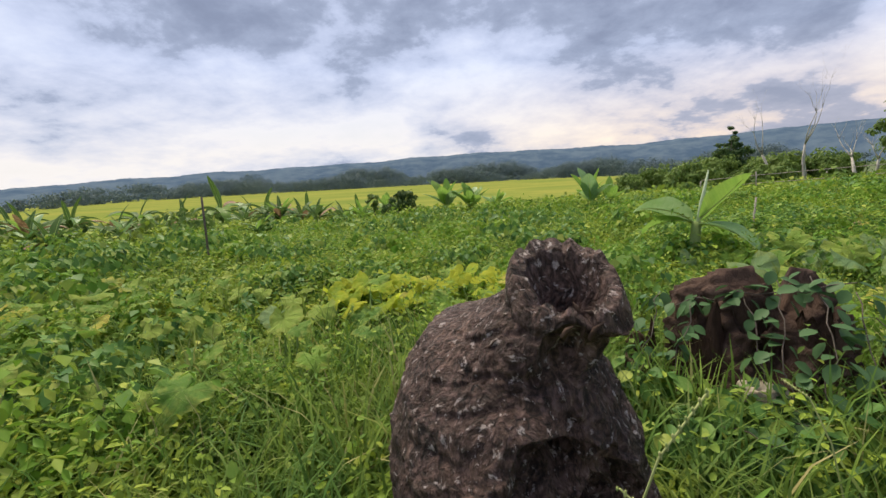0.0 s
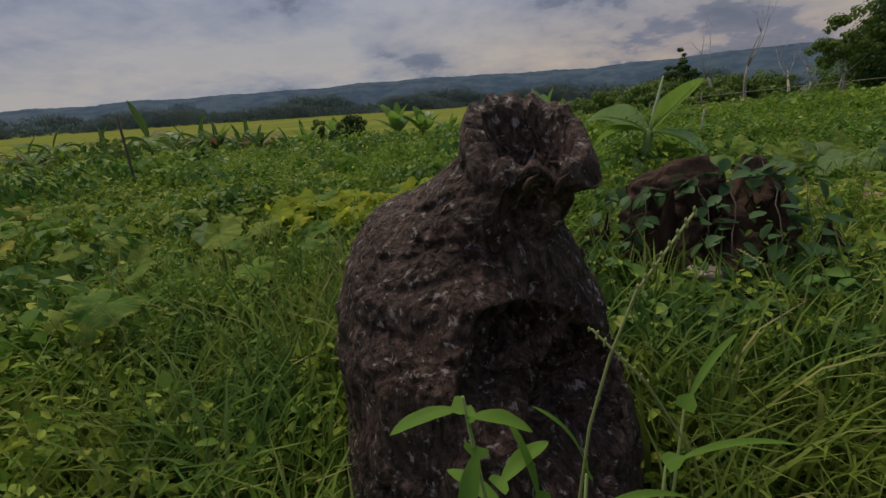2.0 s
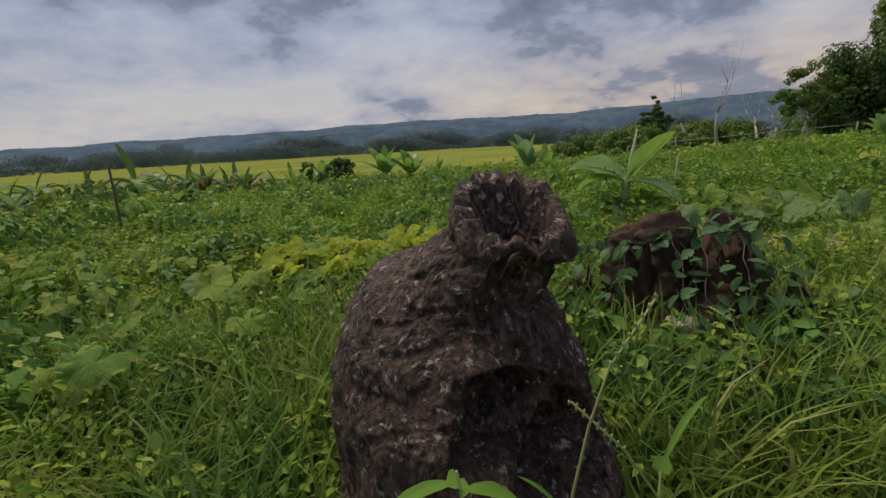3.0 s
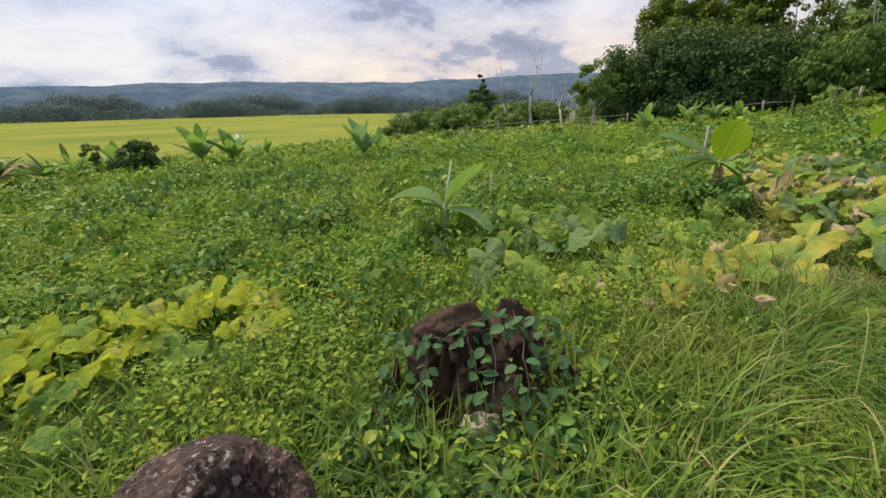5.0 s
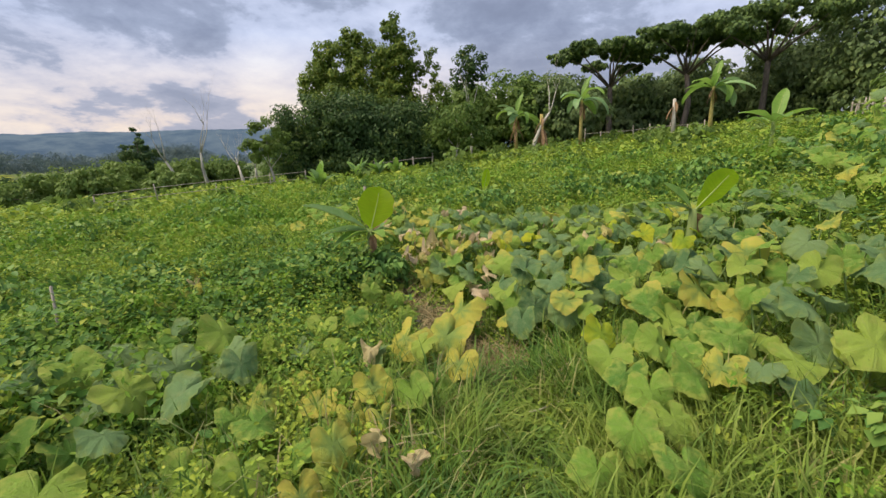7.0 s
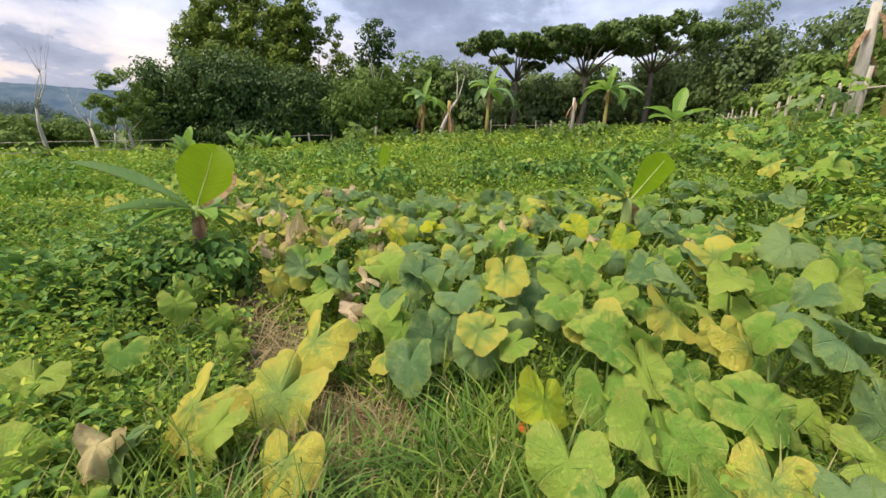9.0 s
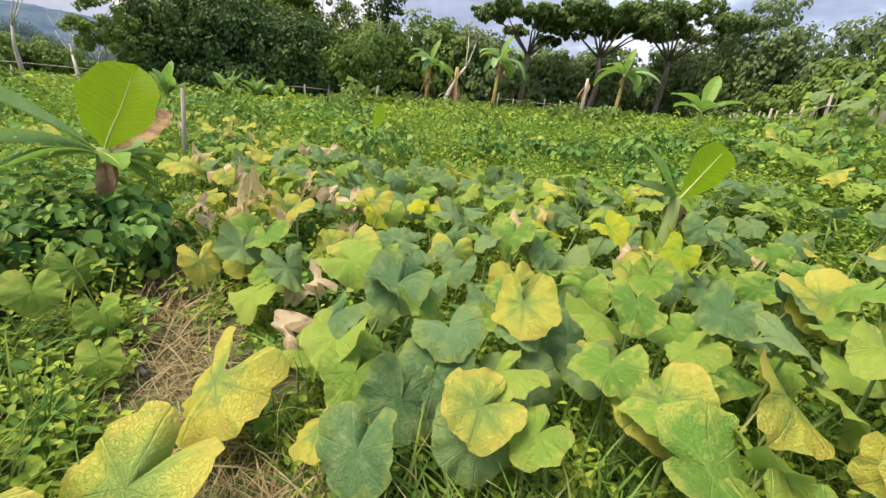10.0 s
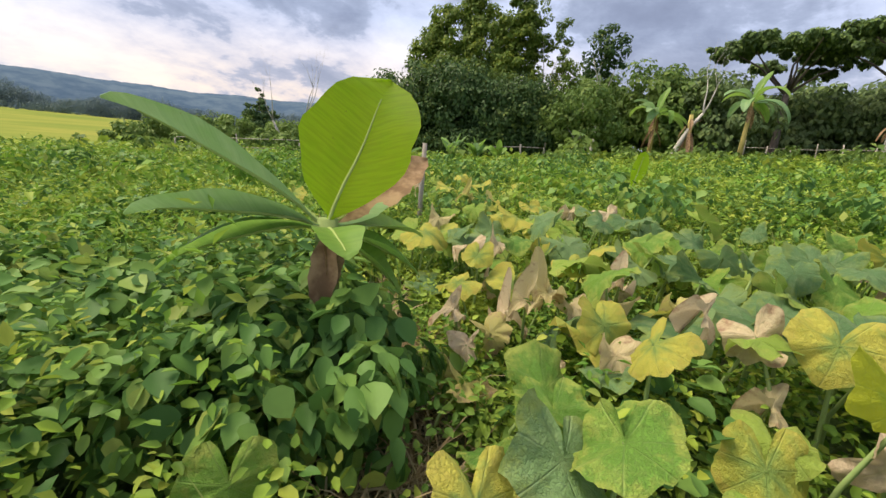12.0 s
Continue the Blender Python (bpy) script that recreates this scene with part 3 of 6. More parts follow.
top = tagged(new("tree_stump"), "low rotten brown stump overgrown by creeping vine", "tree stump")
top.location = (BX, BY, BZ)
top.rotation_euler = (0, 0, radians(-28))
bm = stump_shape(70, 140, lambda h: spline(h, LOW), 0.06, 11.0, [((-0.02, -0.15, 0.48), 0.10, (0, 0.3, -1), 0.16), ((0.02, -0.18, 0.30), 0.09, (0, 1, 0), 0.10), ((0.20, 0.0, 0.46), 0.07, (0, 0, -1), 0.10)], 0.09)
part("body", bm, ROT, top)


def slab(width, height, bend, seed):
    """A slab of old wood, hollowed across, with a torn upper edge."""
    bm = bmesh.new()
    grid = []
    for j in range(19):
        f, row = j / 18, []
        for i in range(11):
            u = i / 10 - 0.5
            edge_ = 0.85 + 0.25 * noise.noise(Vector((u * 4, seed, 0))) + 0.10 * noise.noise(Vector((u * 15, seed, 3)))
            w = width * (1.08 - 0.35 * f * f) * (1 + 0.12 * noise.noise(Vector((f * 5, seed, 7))))
            z = height * f * edge_ * (1.08 - 1.1 * u * u)
            q = Vector((u * w * 30, f * 5, seed))
            row.append(bm.verts.new((u * w, bend * 4 * u * u * width + 0.10 * f + 0.010 * noise.noise(q) + 0.012 * noise.noise(q * 0.4), z)))
        grid.append(row)
    for lo_, hi_ in zip(grid, grid[1:]):
        for i in range(10):
            bm.faces.new((lo_[i], lo_[i + 1], hi_[i + 1], hi_[i]))
    bmesh.ops.solidify(bm, geom=bm.faces[:], thickness=0.028)
    return bm


for across, back, width, height, bend, turn in ((-0.15, -0.245, 0.19, 0.50, 0.5, 6), (0.13, -0.225, 0.22, 0.58, 0.35, -14), (-0.33, -0.12, 0.17, 0.42, 0.5, 38), (0.33, -0.10, 0.16, 0.44, 0.4, -45), (0.0, -0.16, 0.14, 0.53, 0.6, 2)):
    ob = part("wood_slab", slab(width, height, bend, 10 * across + 3), ROT, top)
    ob.matrix_local = Matrix.Translation((across, back, -0.02)) @ Matrix.Rotation(radians(turn), 4, "Z")
bm = bmesh.new()
bmesh.ops.create_cube(bm, size=1.0)
bmesh.ops.subdivide_edges(bm, edges=bm.edges, cuts=9, use_grid_fill=True)
for v in bm.verts:
    v.co = v.co.lerp(v.co.normalized() * 0.62, 0.45)
    v.co = Vector((v.co.x * 0.14, v.co.y * 0.09, v.co.z * 0.09)) + 0.020 * noise.noise_vector(v.co * 4)
bmesh.ops.translate(bm, vec=(-0.02, -0.30, 0.21), verts=bm.verts)
part("cut_face", bm, CUT, top, "pale broken wood")
bm = stump_shape(24, 40, lambda h: [0, 0, 0.085 * (1 - 0.5 * h), 0.06 * (1 - 0.5 * h), -0.05 + 0.30 * h], 0.03, 5.0, None, 0.12)
ob = part("root_stub", bm, ROT, top)
ob.location = (-0.42, -0.24, 0.0)


# ---- trees ----
def crown_points(blobs, count, clump=0.30, per=60):
    """Leaf places in clumps over the outer part of several ellipsoids (x, y, z, rx, ry, rz)."""
    blobs = np.array(blobs, dtype=float)
    weight = (blobs[:, 3] * blobs[:, 4] + blobs[:, 3] * blobs[:, 5] + blobs[:, 4] * blobs[:, 5])
    clumps = max(count // per, 4)
    which = rng.choice(len(blobs), clumps, p=weight / weight.sum())
    d = rng.normal(size=(clumps, 3))
    d /= np.linalg.norm(d, axis=1)[:, None]
    r = rng.uniform(0.55, 1.05, clumps) ** 0.8
    centre = blobs[which, :3] + d * blobs[which, 3:] * r[:, None]
    size = clump * np.cbrt(blobs[which, 3] * blobs[which, 4] * blobs[which, 5]) * rng.uniform(0.6, 1.3, clumps)
    idx = rng.integers(0, clumps, count)
    ball = rng.normal(size=(count, 3))
    ball /= np.linalg.norm(ball, axis=1)[:, None]
    at = centre[idx] + ball * (size[idx] * rng.uniform(0.35, 1.0, count) ** 0.6)[:, None] * np.array([1.0, 1.0, 0.72])
    face = ball + np.array([0, 0, 0.55]) + 0.45 * d[idx] + rng.normal(0, 0.35, (count, 3))
    return at, face / np.linalg.norm(face, axis=1)[:, None]


def crown_mesh(name, points, size, droop=0.5, shape=LEAF4):
    at, face = points
    k = len(at)
    tilt = -np.arccos(np.clip(face[:, 2], -1, 1))
    yaw = np.arctan2(-face[:, 0], face[:, 1])
    return scatter(name, shape, at, yaw, tilt, rng.normal(0, 0.3, k), size * rng.uniform(0.6, 1.4, k), rng.uniform(0.7, 1.5, k))


def limbs(bm, base, targets, radius, rise=0.5, sides=7):
    """A trunk that forks into limbs towards the given points."""
    base = Vector(base)
    mean = sum((Vector(t) for t in targets), Vector()) / len(targets)
    fork = base.lerp(mean, rise)
    fork.x, fork.y = base.x + (fork.x - base.x) * 0.5, base.y + (fork.y - base.y) * 0.5
    mid = base.lerp(fork, 0.5) + Vector((rng.normal() * 0.12, rng.normal() * 0.12, 0))
    tube(bm, [base - Vector((0, 0, 0.2)), base + Vector((0, 0, 0.25)), mid, fork], [radius * 1.35, radius * 1.05, radius * 0.85, radius * 0.75], sides)
    for t in targets:
        t = Vector(t)
        k = fork.lerp(t, 0.5) + Vector((rng.normal() * 0.2, rng.normal() * 0.2, 0.25 * (t.z - fork.z) * 0.3))
        tube(bm, [fork - Vector((0, 0, 0.1)), k, t], [radius * 0.45, radius * 0.25, radius * 0.08], sides)


def tree(name, label, x, y, blobs, leaves, leaf, mat, radius=0.18, trunk=TRUNK, lean=(0, 0), clump=0.30, group="", droop=0.5):
    """blobs are given from the foot of the tree."""
    z = gz(x, y)
    top = tagged(new(name), label, "tree", group)
    top.location = (x, y, z)
    bm = bmesh.new()
    limbs(bm, (-lean[0], -lean[1], 0), [(b[0], b[1], b[2]) for b in (blobs[::2] if len(blobs) > 12 else blobs)], radius, 0.62 if len(blobs) > 12 else 0.5)
    part("trunk", bm, trunk, top)
    link_mesh("crown", crown_mesh("crown", crown_points(blobs, leaves, clump), leaf, droop), mat, top)
    return top


tree("mango_tree", "dense dark green mango tree with low spreading crown", 23.4, 18.5, [(0, 0, 3.2, 2.1, 2.1, 2.0), (-0.7, 0.8, 2.0, 1.5, 1.5, 1.6), (1.3, -1.2, 2.2, 2.0, 2.0, 1.9), (0, 0, 1.0, 2.2, 2.2, 1.0)], 30000, 0.165, DARK_TREE, 0.3)
tree("mango_tree", "broad dense mango tree dark to the ground", 24.5, 15.4, [(0, 0, 2.6, 2.4, 2.6, 2.3), (0.6, -1.6, 2.2, 2.2, 2.2, 2.0), (-0.6, 1.2, 3.2, 1.6, 1.6, 1.6), (0, 0, 1.0, 2.6, 2.8, 1.1)], 33000, 0.165, DARK_TREE, 0.32)
tree("bamboo_clump", "yellow-green bamboo rising behind the mango trees", 26.5, 17.4, [(0, 2.2, 5.8, 1.3, 1.4, 1.5), (0, 0.6, 7.0, 1.2, 1.3, 1.7), (0.2, -1.3, 6.6, 1.4, 1.4, 1.7), (0.3, 2.3, 6.9, 0.8, 0.9, 1.3), (0, -0.5, 7.6, 0.8, 0.9, 1.3), (0, -2.8, 6.0, 1.0, 1.1, 1.9), (0, -3.4, 4.6, 1.3, 1.3, 1.5), (0, 0.0, 4.6, 2.0, 2.4, 1.4), (0.0, 1.8, 7.9, 0.6, 0.7, 1.5), (0.2, -3.2, 8.1, 0.6, 0.7, 1.6), (0.1, -3.7, 6.8, 0.8, 0.9, 1.4), (0, -0.2, 8.2, 0.5, 0.6, 1.0)], 38000, 0.16, LIGHT_TREE, 0.16, clump=0.31)
tree("bamboo_clump", "feathery bamboo with bare pale stems", 27.0, 12.4, [(0, 0.6, 6.6, 0.5, 0.5, 2.0), (0.2, -0.4, 5.6, 0.45, 0.5, 1.8), (0, 1.5, 5.6, 0.7, 0.7, 1.8), (0, -1.1, 4.2, 0.6, 0.7, 1.5), (0, 0, 2.8, 1.2, 1.4, 1.6)], 9000, 0.12, LIGHT_TREE, 0.09, PALE_TRUNK, clump=0.32)
tree("mango_tree", "dark mango tree with crown reaching the ground", 25.5, 12.8, [(0, 0, 2.3, 1.9, 2.0, 1.9), (0, -1.2, 1.4, 1.5, 1.5, 1.3), (0, 0.4, 0.9, 2.0, 2.2, 0.9)], 24000, 0.14, DARK_TREE, 0.22)
tree("young_tree", "small light green tree with a pale trunk", 20.2, 18.8, [(0, 0, 2.9, 1.0, 1.0, 1.0), (0.5, -0.6, 2.1, 0.8, 0.8, 0.8), (-0.5, 0.5, 2.2, 0.7, 0.7, 0.7)], 3500, 0.14, MID_TREE, 0.08, PALE_TRUNK)
tree("young_tree", "small leafy tree in front of the bamboo", 24.5, 9.4, [(0, 0, 2.7, 1.2, 1.2, 0.9), (0.3, -0.8, 1.9, 1.0, 1.0, 0.8), (0.2, 0.9, 1.9, 1.0, 1.0, 0.9)], 5000, 0.15, MID_TREE, 0.07, PALE_TRUNK, clump=0.4)
tree("slender_tree", "slender tree with sparse dark leaves against the sky", 34.0, 11.8, [(0, 0, 7.0, 0.9, 1.0, 1.2), (0, 0.8, 6.4, 0.8, 0.8, 0.9), (0, -0.9, 6.6, 0.7, 0.8, 0.9), (0, 0.2, 5.4, 0.9, 1.0, 0.8)], 2000, 0.19, DARK_TREE, 0.10, PALE_TRUNK, clump=0.5)
for x, y, h, w, mat, leaf in ((38, 13.5, 6.0, 2.6, MID_TREE, 0.22), (39, 9.5, 6.6, 2.6, MID_TREE, 0.22), (40, 6.0, 5.6, 2.6, WOOD_TREE, 0.22), (48, 1.0, 5.0, 3.2, WOOD_TREE, 0.25), (50, -4.0, 5.0, 3.2, WOOD_TREE, 0.25), (33, 19.5, 5.0, 2.6, MID_TREE, 0.2)):
    tree("forest_tree", "leafy tree in the dark wood behind the field", x, y, [(0, 0, h * 0.66, w, w, h * 0.36), (0.4, 1.2, h * 0.45, w, w, h * 0.3), (0, -1.3, h * 0.42, w, w, h * 0.34), (0, 0, h * 0.2, w * 1.1, w * 1.1, h * 0.22)], 12000, leaf * 1.35, mat, 0.2, group="trees of the wood")
def umbrella(h, w, seed):
    """Flat tiers of foliage spread over a shallow dome."""
    r = random.Random(seed)
    out = []
    for k in range(15):
        a, d = 2.4 * k + r.uniform(-0.3, 0.3), w * math.sqrt((k + 0.4) / 15)
        out.append((d * math.cos(a), d * math.sin(a), h + 0.9 * (1 - (d / w) ** 2) + r.uniform(-0.35, 0.35), w * r.uniform(0.24, 0.36), w * r.uniform(0.24, 0.36), r.uniform(0.28, 0.48)))
    return out


for x, y, h, w in ((43.7, 2.1, 6.7, 4.3), (44.4, -3.7, 7.2, 4.6), (45.5, -9.5, 7.6, 5.2)):
    tree("rain_tree", "wide umbrella-shaped rain tree with layered dark crown", x, y, umbrella(h, w, int(x * 10)), 16000, 0.26, RAIN_TREE, 0.26, clump=0.34, group="rain trees", droop=0.2)
for x, y, h, w in ((43, -15.5, 9.8, 3.4), (36, -19, 8.0, 3.2), (30, -19, 7.5, 3.2), (24, -18, 7.0, 3.2), (50, -13, 9.0, 3.2), (18, -17, 6.5, 3.0), (33, -15.5, 5.0, 2.2)):
    tree("hillside_tree", "dense dark green tree on the slope above the fence", x, y, [(0, 0, h * 0.65, w, w, h * 0.34), (1.2, 0.8, h * 0.42, w, w, h * 0.3), (-1.2, -0.4, h * 0.40, w, w, h * 0.3), (0, 0, h * 0.18, w * 1.15, w * 1.15, h * 0.2)], 12000, 0.32, MID_TREE if h < 7.6 else WOOD_TREE, 0.24, group="trees above the fence")

# the tree with tiered branches and its neighbours beyond the field
tree("tiered_tree", "small tree with tiered branches above a thicket", 34.0, 51.0, [(0, 0, 7.4, 0.7, 0.7, 0.8), (0, 0, 6.3, 1.5, 1.5, 0.55), (0.2, 0, 5.2, 2.0, 2.0, 0.6), (-0.2, 0, 4.0, 2.3, 2.3, 0.8), (0, 0, 2.6, 2.5, 2.5, 1.4)], 9000, 0.26, DARK_TREE, 0.15)
for x, y, h, w, mat in ((30.5, 50, 4.6, 2.2, MID_TREE), (27.5, 52, 4.0, 2.0, MID_TREE), (38, 50, 3.6, 2.4, MID_TREE), (24.5, 56, 5.2, 1.8, DARK_TREE), (33, 44, 2.8, 2.2, MID_TREE), (37, 42, 2.6, 2.0, MID_TREE), (29, 44, 2.4, 1.8, MID_TREE), (42, 47, 4.4, 2.6, DARK_TREE), (46, 42, 5.0, 3.0, MID_TREE), (20, 34, 2.4, 1.9, MID_TREE), (23, 37, 3.2, 2.2, MID_TREE), (26.5, 35, 2.8, 1.9, MID_TREE), (28.5, 37, 3.4, 2.2, MID_TREE), (18, 39, 2.6, 2.0, MID_TREE), (24, 32, 1.9, 1.6, MID_TREE), (31, 35, 3.0, 2.0, MID_TREE), (22, 43, 3.2, 2.4, MID_TREE)):
    tree("thicket_bush", "rounded green bush in the thicket by the plain", x, y, [(0, 0, h * 0.55, w, w, h * 0.42), (w * 0.5, 0.3, h * 0.35, w * 0.8, w * 0.8, h * 0.3), (-w * 0.5, 0, h * 0.35, w * 0.8, w * 0.8, h * 0.32)], 4500, 0.24, mat, 0.1, group="bushes of the thicket")
for x, y, h, w in ((14.0, 66, 2.6, 3.0), (18.0, 70, 2.8, 3.4), (22, 66, 3.0, 3.0), (12.0, 58, 1.6, 1.4), (9.0, 60, 1.4, 1.2), (20, 60, 2.6, 2.4), (6.0, 62, 1.3, 1.1)):
    tree("hedge_bush", "low dark bush at the edge of the rice", x, y, [(0, 0, h * 0.5, w, w * 0.8, h * 0.5), (w * 0.4, 0, h * 0.6, w * 0.6, w * 0.6, h * 0.4)], 2200, 0.3, DARK_TREE, 0.08, group="bushes along the rice")
tree("round_bush", "round dark green bush at the field's edge", -1.6, 16.6, [(0, 0, 0.75, 0.62, 0.62, 0.6), (0.25, 0, 0.5, 0.5, 0.5, 0.4)], 3800, 0.09, DARK_TREE, 0.05)
tree("round_bush", "small round bush beside a larger one", -2.75, 17.6, [(0, 0, 1.0, 0.28, 0.28, 0.24), (0.05, 0, 0.75, 0.18, 0.18, 0.15)], 900, 0.08, MID_TREE, 0.035)


# far woods across the plain
def woods(name, far, lo, hi, count, tall, label, mat, leaf, seed):
    az = np.radians(rng.uniform(lo, hi, count))
    d = far * rng.uniform(0.98, 1.08, count) * np.interp(np.degrees(az), (-60, -46, -37, -30), (0.5, 0.55, 0.9, 1.0))
    lift = tall * np.clip(0.75 + 0.40 * lumps(az * 400, az * 0, 0.06, seed), 0.35, 1.2) * np.interp(np.degrees(az), (-60, -46, -37, -30), (0.3, 0.35, 0.75, 1.0))
    cx, cy, cz = np.sin(az) * d, np.cos(az) * d, ground(np.sin(az) * d * 0, np.cos(az) * d)
    blobs = np.stack([cx, cy, np.minimum(cz, -5.5) + lift * 0.5, lift * 0.55, lift * 0.55, lift * 0.52], -1)
    pts = crown_points(blobs, count * 110, 0.5, 30)
    tagged(link_mesh(name, crown_mesh(name, pts, leaf, 0.3), mat), label, "woods", kind="stuff")


woods("far_woods", 640, -58, 40, 1300, 22.0, "belt of trees across the plain, hazy with distance", HAZED_TREE, 1.15, 0.3)
woods("far_woods", 800, -58, 45, 1150, 34.0, "second belt of hazy trees behind the plain", HAZED_TREE, 1.6, 1.9)


def bare_tree(x, y, h, lean, seed):
    r = random.Random(seed)
    top = tagged(new("dead_tree"), "bare dead tree with pale grey branches", "tree", "dead trees")
    top.location = (x, y, gz(x, y))

    def grow(bm, p, d, length, radius, depth):
        pts, rad = [p], [radius]
        for k in range(3):
            d = (d + Vector((r.uniform(-0.22, 0.22), r.uniform(-0.22, 0.22), 0.06))).normalized()
            p = p + d * length / 3
            pts.append(p)
            rad.append(radius * (1 - 0.2 * (k + 1)))
        tube(bm, pts, rad, 6 if depth < 2 else 4)
        if depth < 4:
            for _ in range(2 + (r.random() < 0.6)):
                side = Vector((r.uniform(-1, 1), r.uniform(-1, 1), r.uniform(0.2, 0.9))).normalized()
                grow(bm, p, (d * 0.75 + side * 0.6).normalized(), length * r.uniform(0.5, 0.8), rad[-1] * 0.75, depth + 1)

    bm = bmesh.new()
    grow(bm, Vector((0, 0, -0.2)), Vector((lean[0], lean[1], 1)).normalized(), h * 0.52, 0.17, 0)
    part("trunk", bm, PALE_TRUNK, top)


bare_tree(25.2, 32.7, 5.6, (0.0, 0.0), 8)
bare_tree(26.6, 31.7, 6.2, (0.02, -0.02), 3)
bare_tree(28.6, 29.9, 4.0, (-0.05, 0.12), 5)
bare_tree(29.3, 29.2, 3.2, (0.0, 0.05), 12)
bare_tree(31.5, 6.6, 6.2, (0.0, 0.0), 15)


# ---- bananas ----
RIB = leafy("banana_midrib", [(0.0, (0.42, 0.52, 0.16)), (1.0, (0.48, 0.56, 0.20))], glow=0.35, spot=0.05)
def blade_mesh(name, length, width, droop, fold=0.35, ragged=0.0, twist=0.0, seg=14, full=0.0):
    """A banana leaf along +y from its stalk: folded along the midrib and bent down by droop (radians over its length)."""
    bm = bmesh.new()
    r = random.Random(name + str(length) + str(width))
    p, ang, rows = Vector((0, 0, 0)), 0.0, []
    for i in range(seg + 1):
        t = i / seg
        u = max((t - 0.10) / 0.90, 0.0)
        w = width * 0.5 * max(0.02, math.sin(math.pi * u ** (0.75 + 0.75 * full)) ** (0.60 - 0.2 * full)) if t > 0.1 else 0.014
        d = Vector((0, math.cos(ang), math.sin(ang)))
        nrm = Vector((0, -math.sin(ang), math.cos(ang)))
        row = []
        for s in (-1.0, -0.5, 0.0, 0.5, 1.0):
            ww = w * (1 - ragged * r.random() * abs(s)) * (1 + 0.10 * abs(s) * math.sin(5.3 * t + 2.1 * s + 7 * length) + 0.04 * abs(s) * math.sin(17 * t + s))
            turn = twist * t
            off = Vector((math.cos(turn), 0, 0)) * s * ww + nrm * (abs(s) * ww * fold + math.sin(turn) * s * ww + 0.02 * width * math.sin(9 * t + 3 * s))
            row.append(bm.verts.new(p + off))
        rows.append(row)
        p = p + d * length / seg
        ang -= droop / seg
    for a, b in zip(rows, rows[1:]):
        for k in range(4):
            bm.faces.new((a[k], a[k + 1], b[k + 1], b[k]))
    rib = [rows[i][2].co.copy() for i in range(0, seg, 2)]
    return bm, rib


def banana(x, y, stem, leaves, label, group="", thick=0.07, stem_mat=GREEN_STEM):
    """leaves: (heading in degrees from +y towards +x, lift in degrees, length, width, droop, material[, roll in degrees[, start height]])."""
    top = tagged(new("banana_plant"), label, "banana plant", group)
    top.location = (x, y, gz(x, y))
    bm = bmesh.new()
    tube(bm, [(0, 0, -0.1), (0.0, 0, stem * 0.4), (0.01, 0.01, stem)], [thick, thick * 0.85, thick * 0.5], 10)
    part("stem", bm, stem_mat, top)
    for spec in leaves:
        heading, lift, length, width, droop, mat = spec[:6]
        roll = spec[6] if len(spec) > 6 else 0
        z = spec[7] if len(spec) > 7 else stem * 0.96
        bm, rib = blade_mesh("leaf", length, width, droop, ragged=0.25 if mat is DRY_BANANA else 0.05, full=0.55 if mat is BANANA_BACKLIT else 0.15)
        ob = part("leaf", bm, mat, top)
        if mat is not DRY_BANANA:
            bm = bmesh.new()
            tube(bm, rib, [0.011 * (1 - 0.75 * i / len(rib)) * (0.5 + 0.5 * length) for i in range(len(rib))], 6, False)
            part("midrib", bm, RIB, ob)
        ob.matrix_local = Matrix.Translation((0, 0, z)) @ Matrix.Rotation(-radians(heading), 4, "Z") @ Matrix.Rotation(radians(lift), 4, "X") @ Matrix.Rotation(radians(roll), 4, "Y")
    return top


def spear(parent, z, h, lean):
    bm = bmesh.new()
    tube(bm, [(0, 0, z), (lean[0] * 0.5, lean[1] * 0.5, z + h * 0.5), (lean[0], lean[1], z + h)], [0.016, 0.02, 0.006], 8)
    part("furled_leaf", bm, SPEAR, parent, "pale tightly furled new leaf")


B = banana(2.24, 4.03, 0.62, [(105, 50, 0.58, 0.27, 0.15, BANANA, -45), (-68, 40, 0.60, 0.30, 1.2, BANANA_PALE, 40), (-40, 20, 0.5, 0.24, 1.3, BANANA, 10), (150, 5, 0.55, 0.25, 0.9, BANANA_PALE), (60, 5, 0.5, 0.25, 1.0, BANANA)], "young banana plant with a pale furled shoot among weeds")
spear(B, 0.50, 0.56, (0.10, 0.02))
banana(5.79, 3.50, 0.74, [(102, 68, 0.54, 0.44, 0.12, BANANA_BACKLIT, 28), (-30, 34, 0.80, 0.24, 0.35, BANANA_PALE, 25), (-45, 14, 0.58, 0.24, 0.5, BANANA_PALE, 20), (-60, 4, 0.50, 0.22, 0.7, BANANA, 10), (82, 20, 0.34, 0.17, 0.0, BANANA_PALE, 25), (84, 21, 0.60, 0.19, -0.1, DRY_BANANA, 30), (98, 4, 0.46, 0.17, 0.5, BANANA, 10), (130, -10, 0.36, 0.14, 0.6, BANANA, 0), (225, -62, 0.28, 0.10, 0.5, DRY_BANANA), (185, -66, 0.20, 0.08, 0.4, DRY_BANANA), (205, 8, 0.26, 0.15, 0.6, BANANA), (140, -25, 0.35, 0.15, 0.6, BANANA)], "young banana plant with one broad backlit leaf and dried brown leaves")
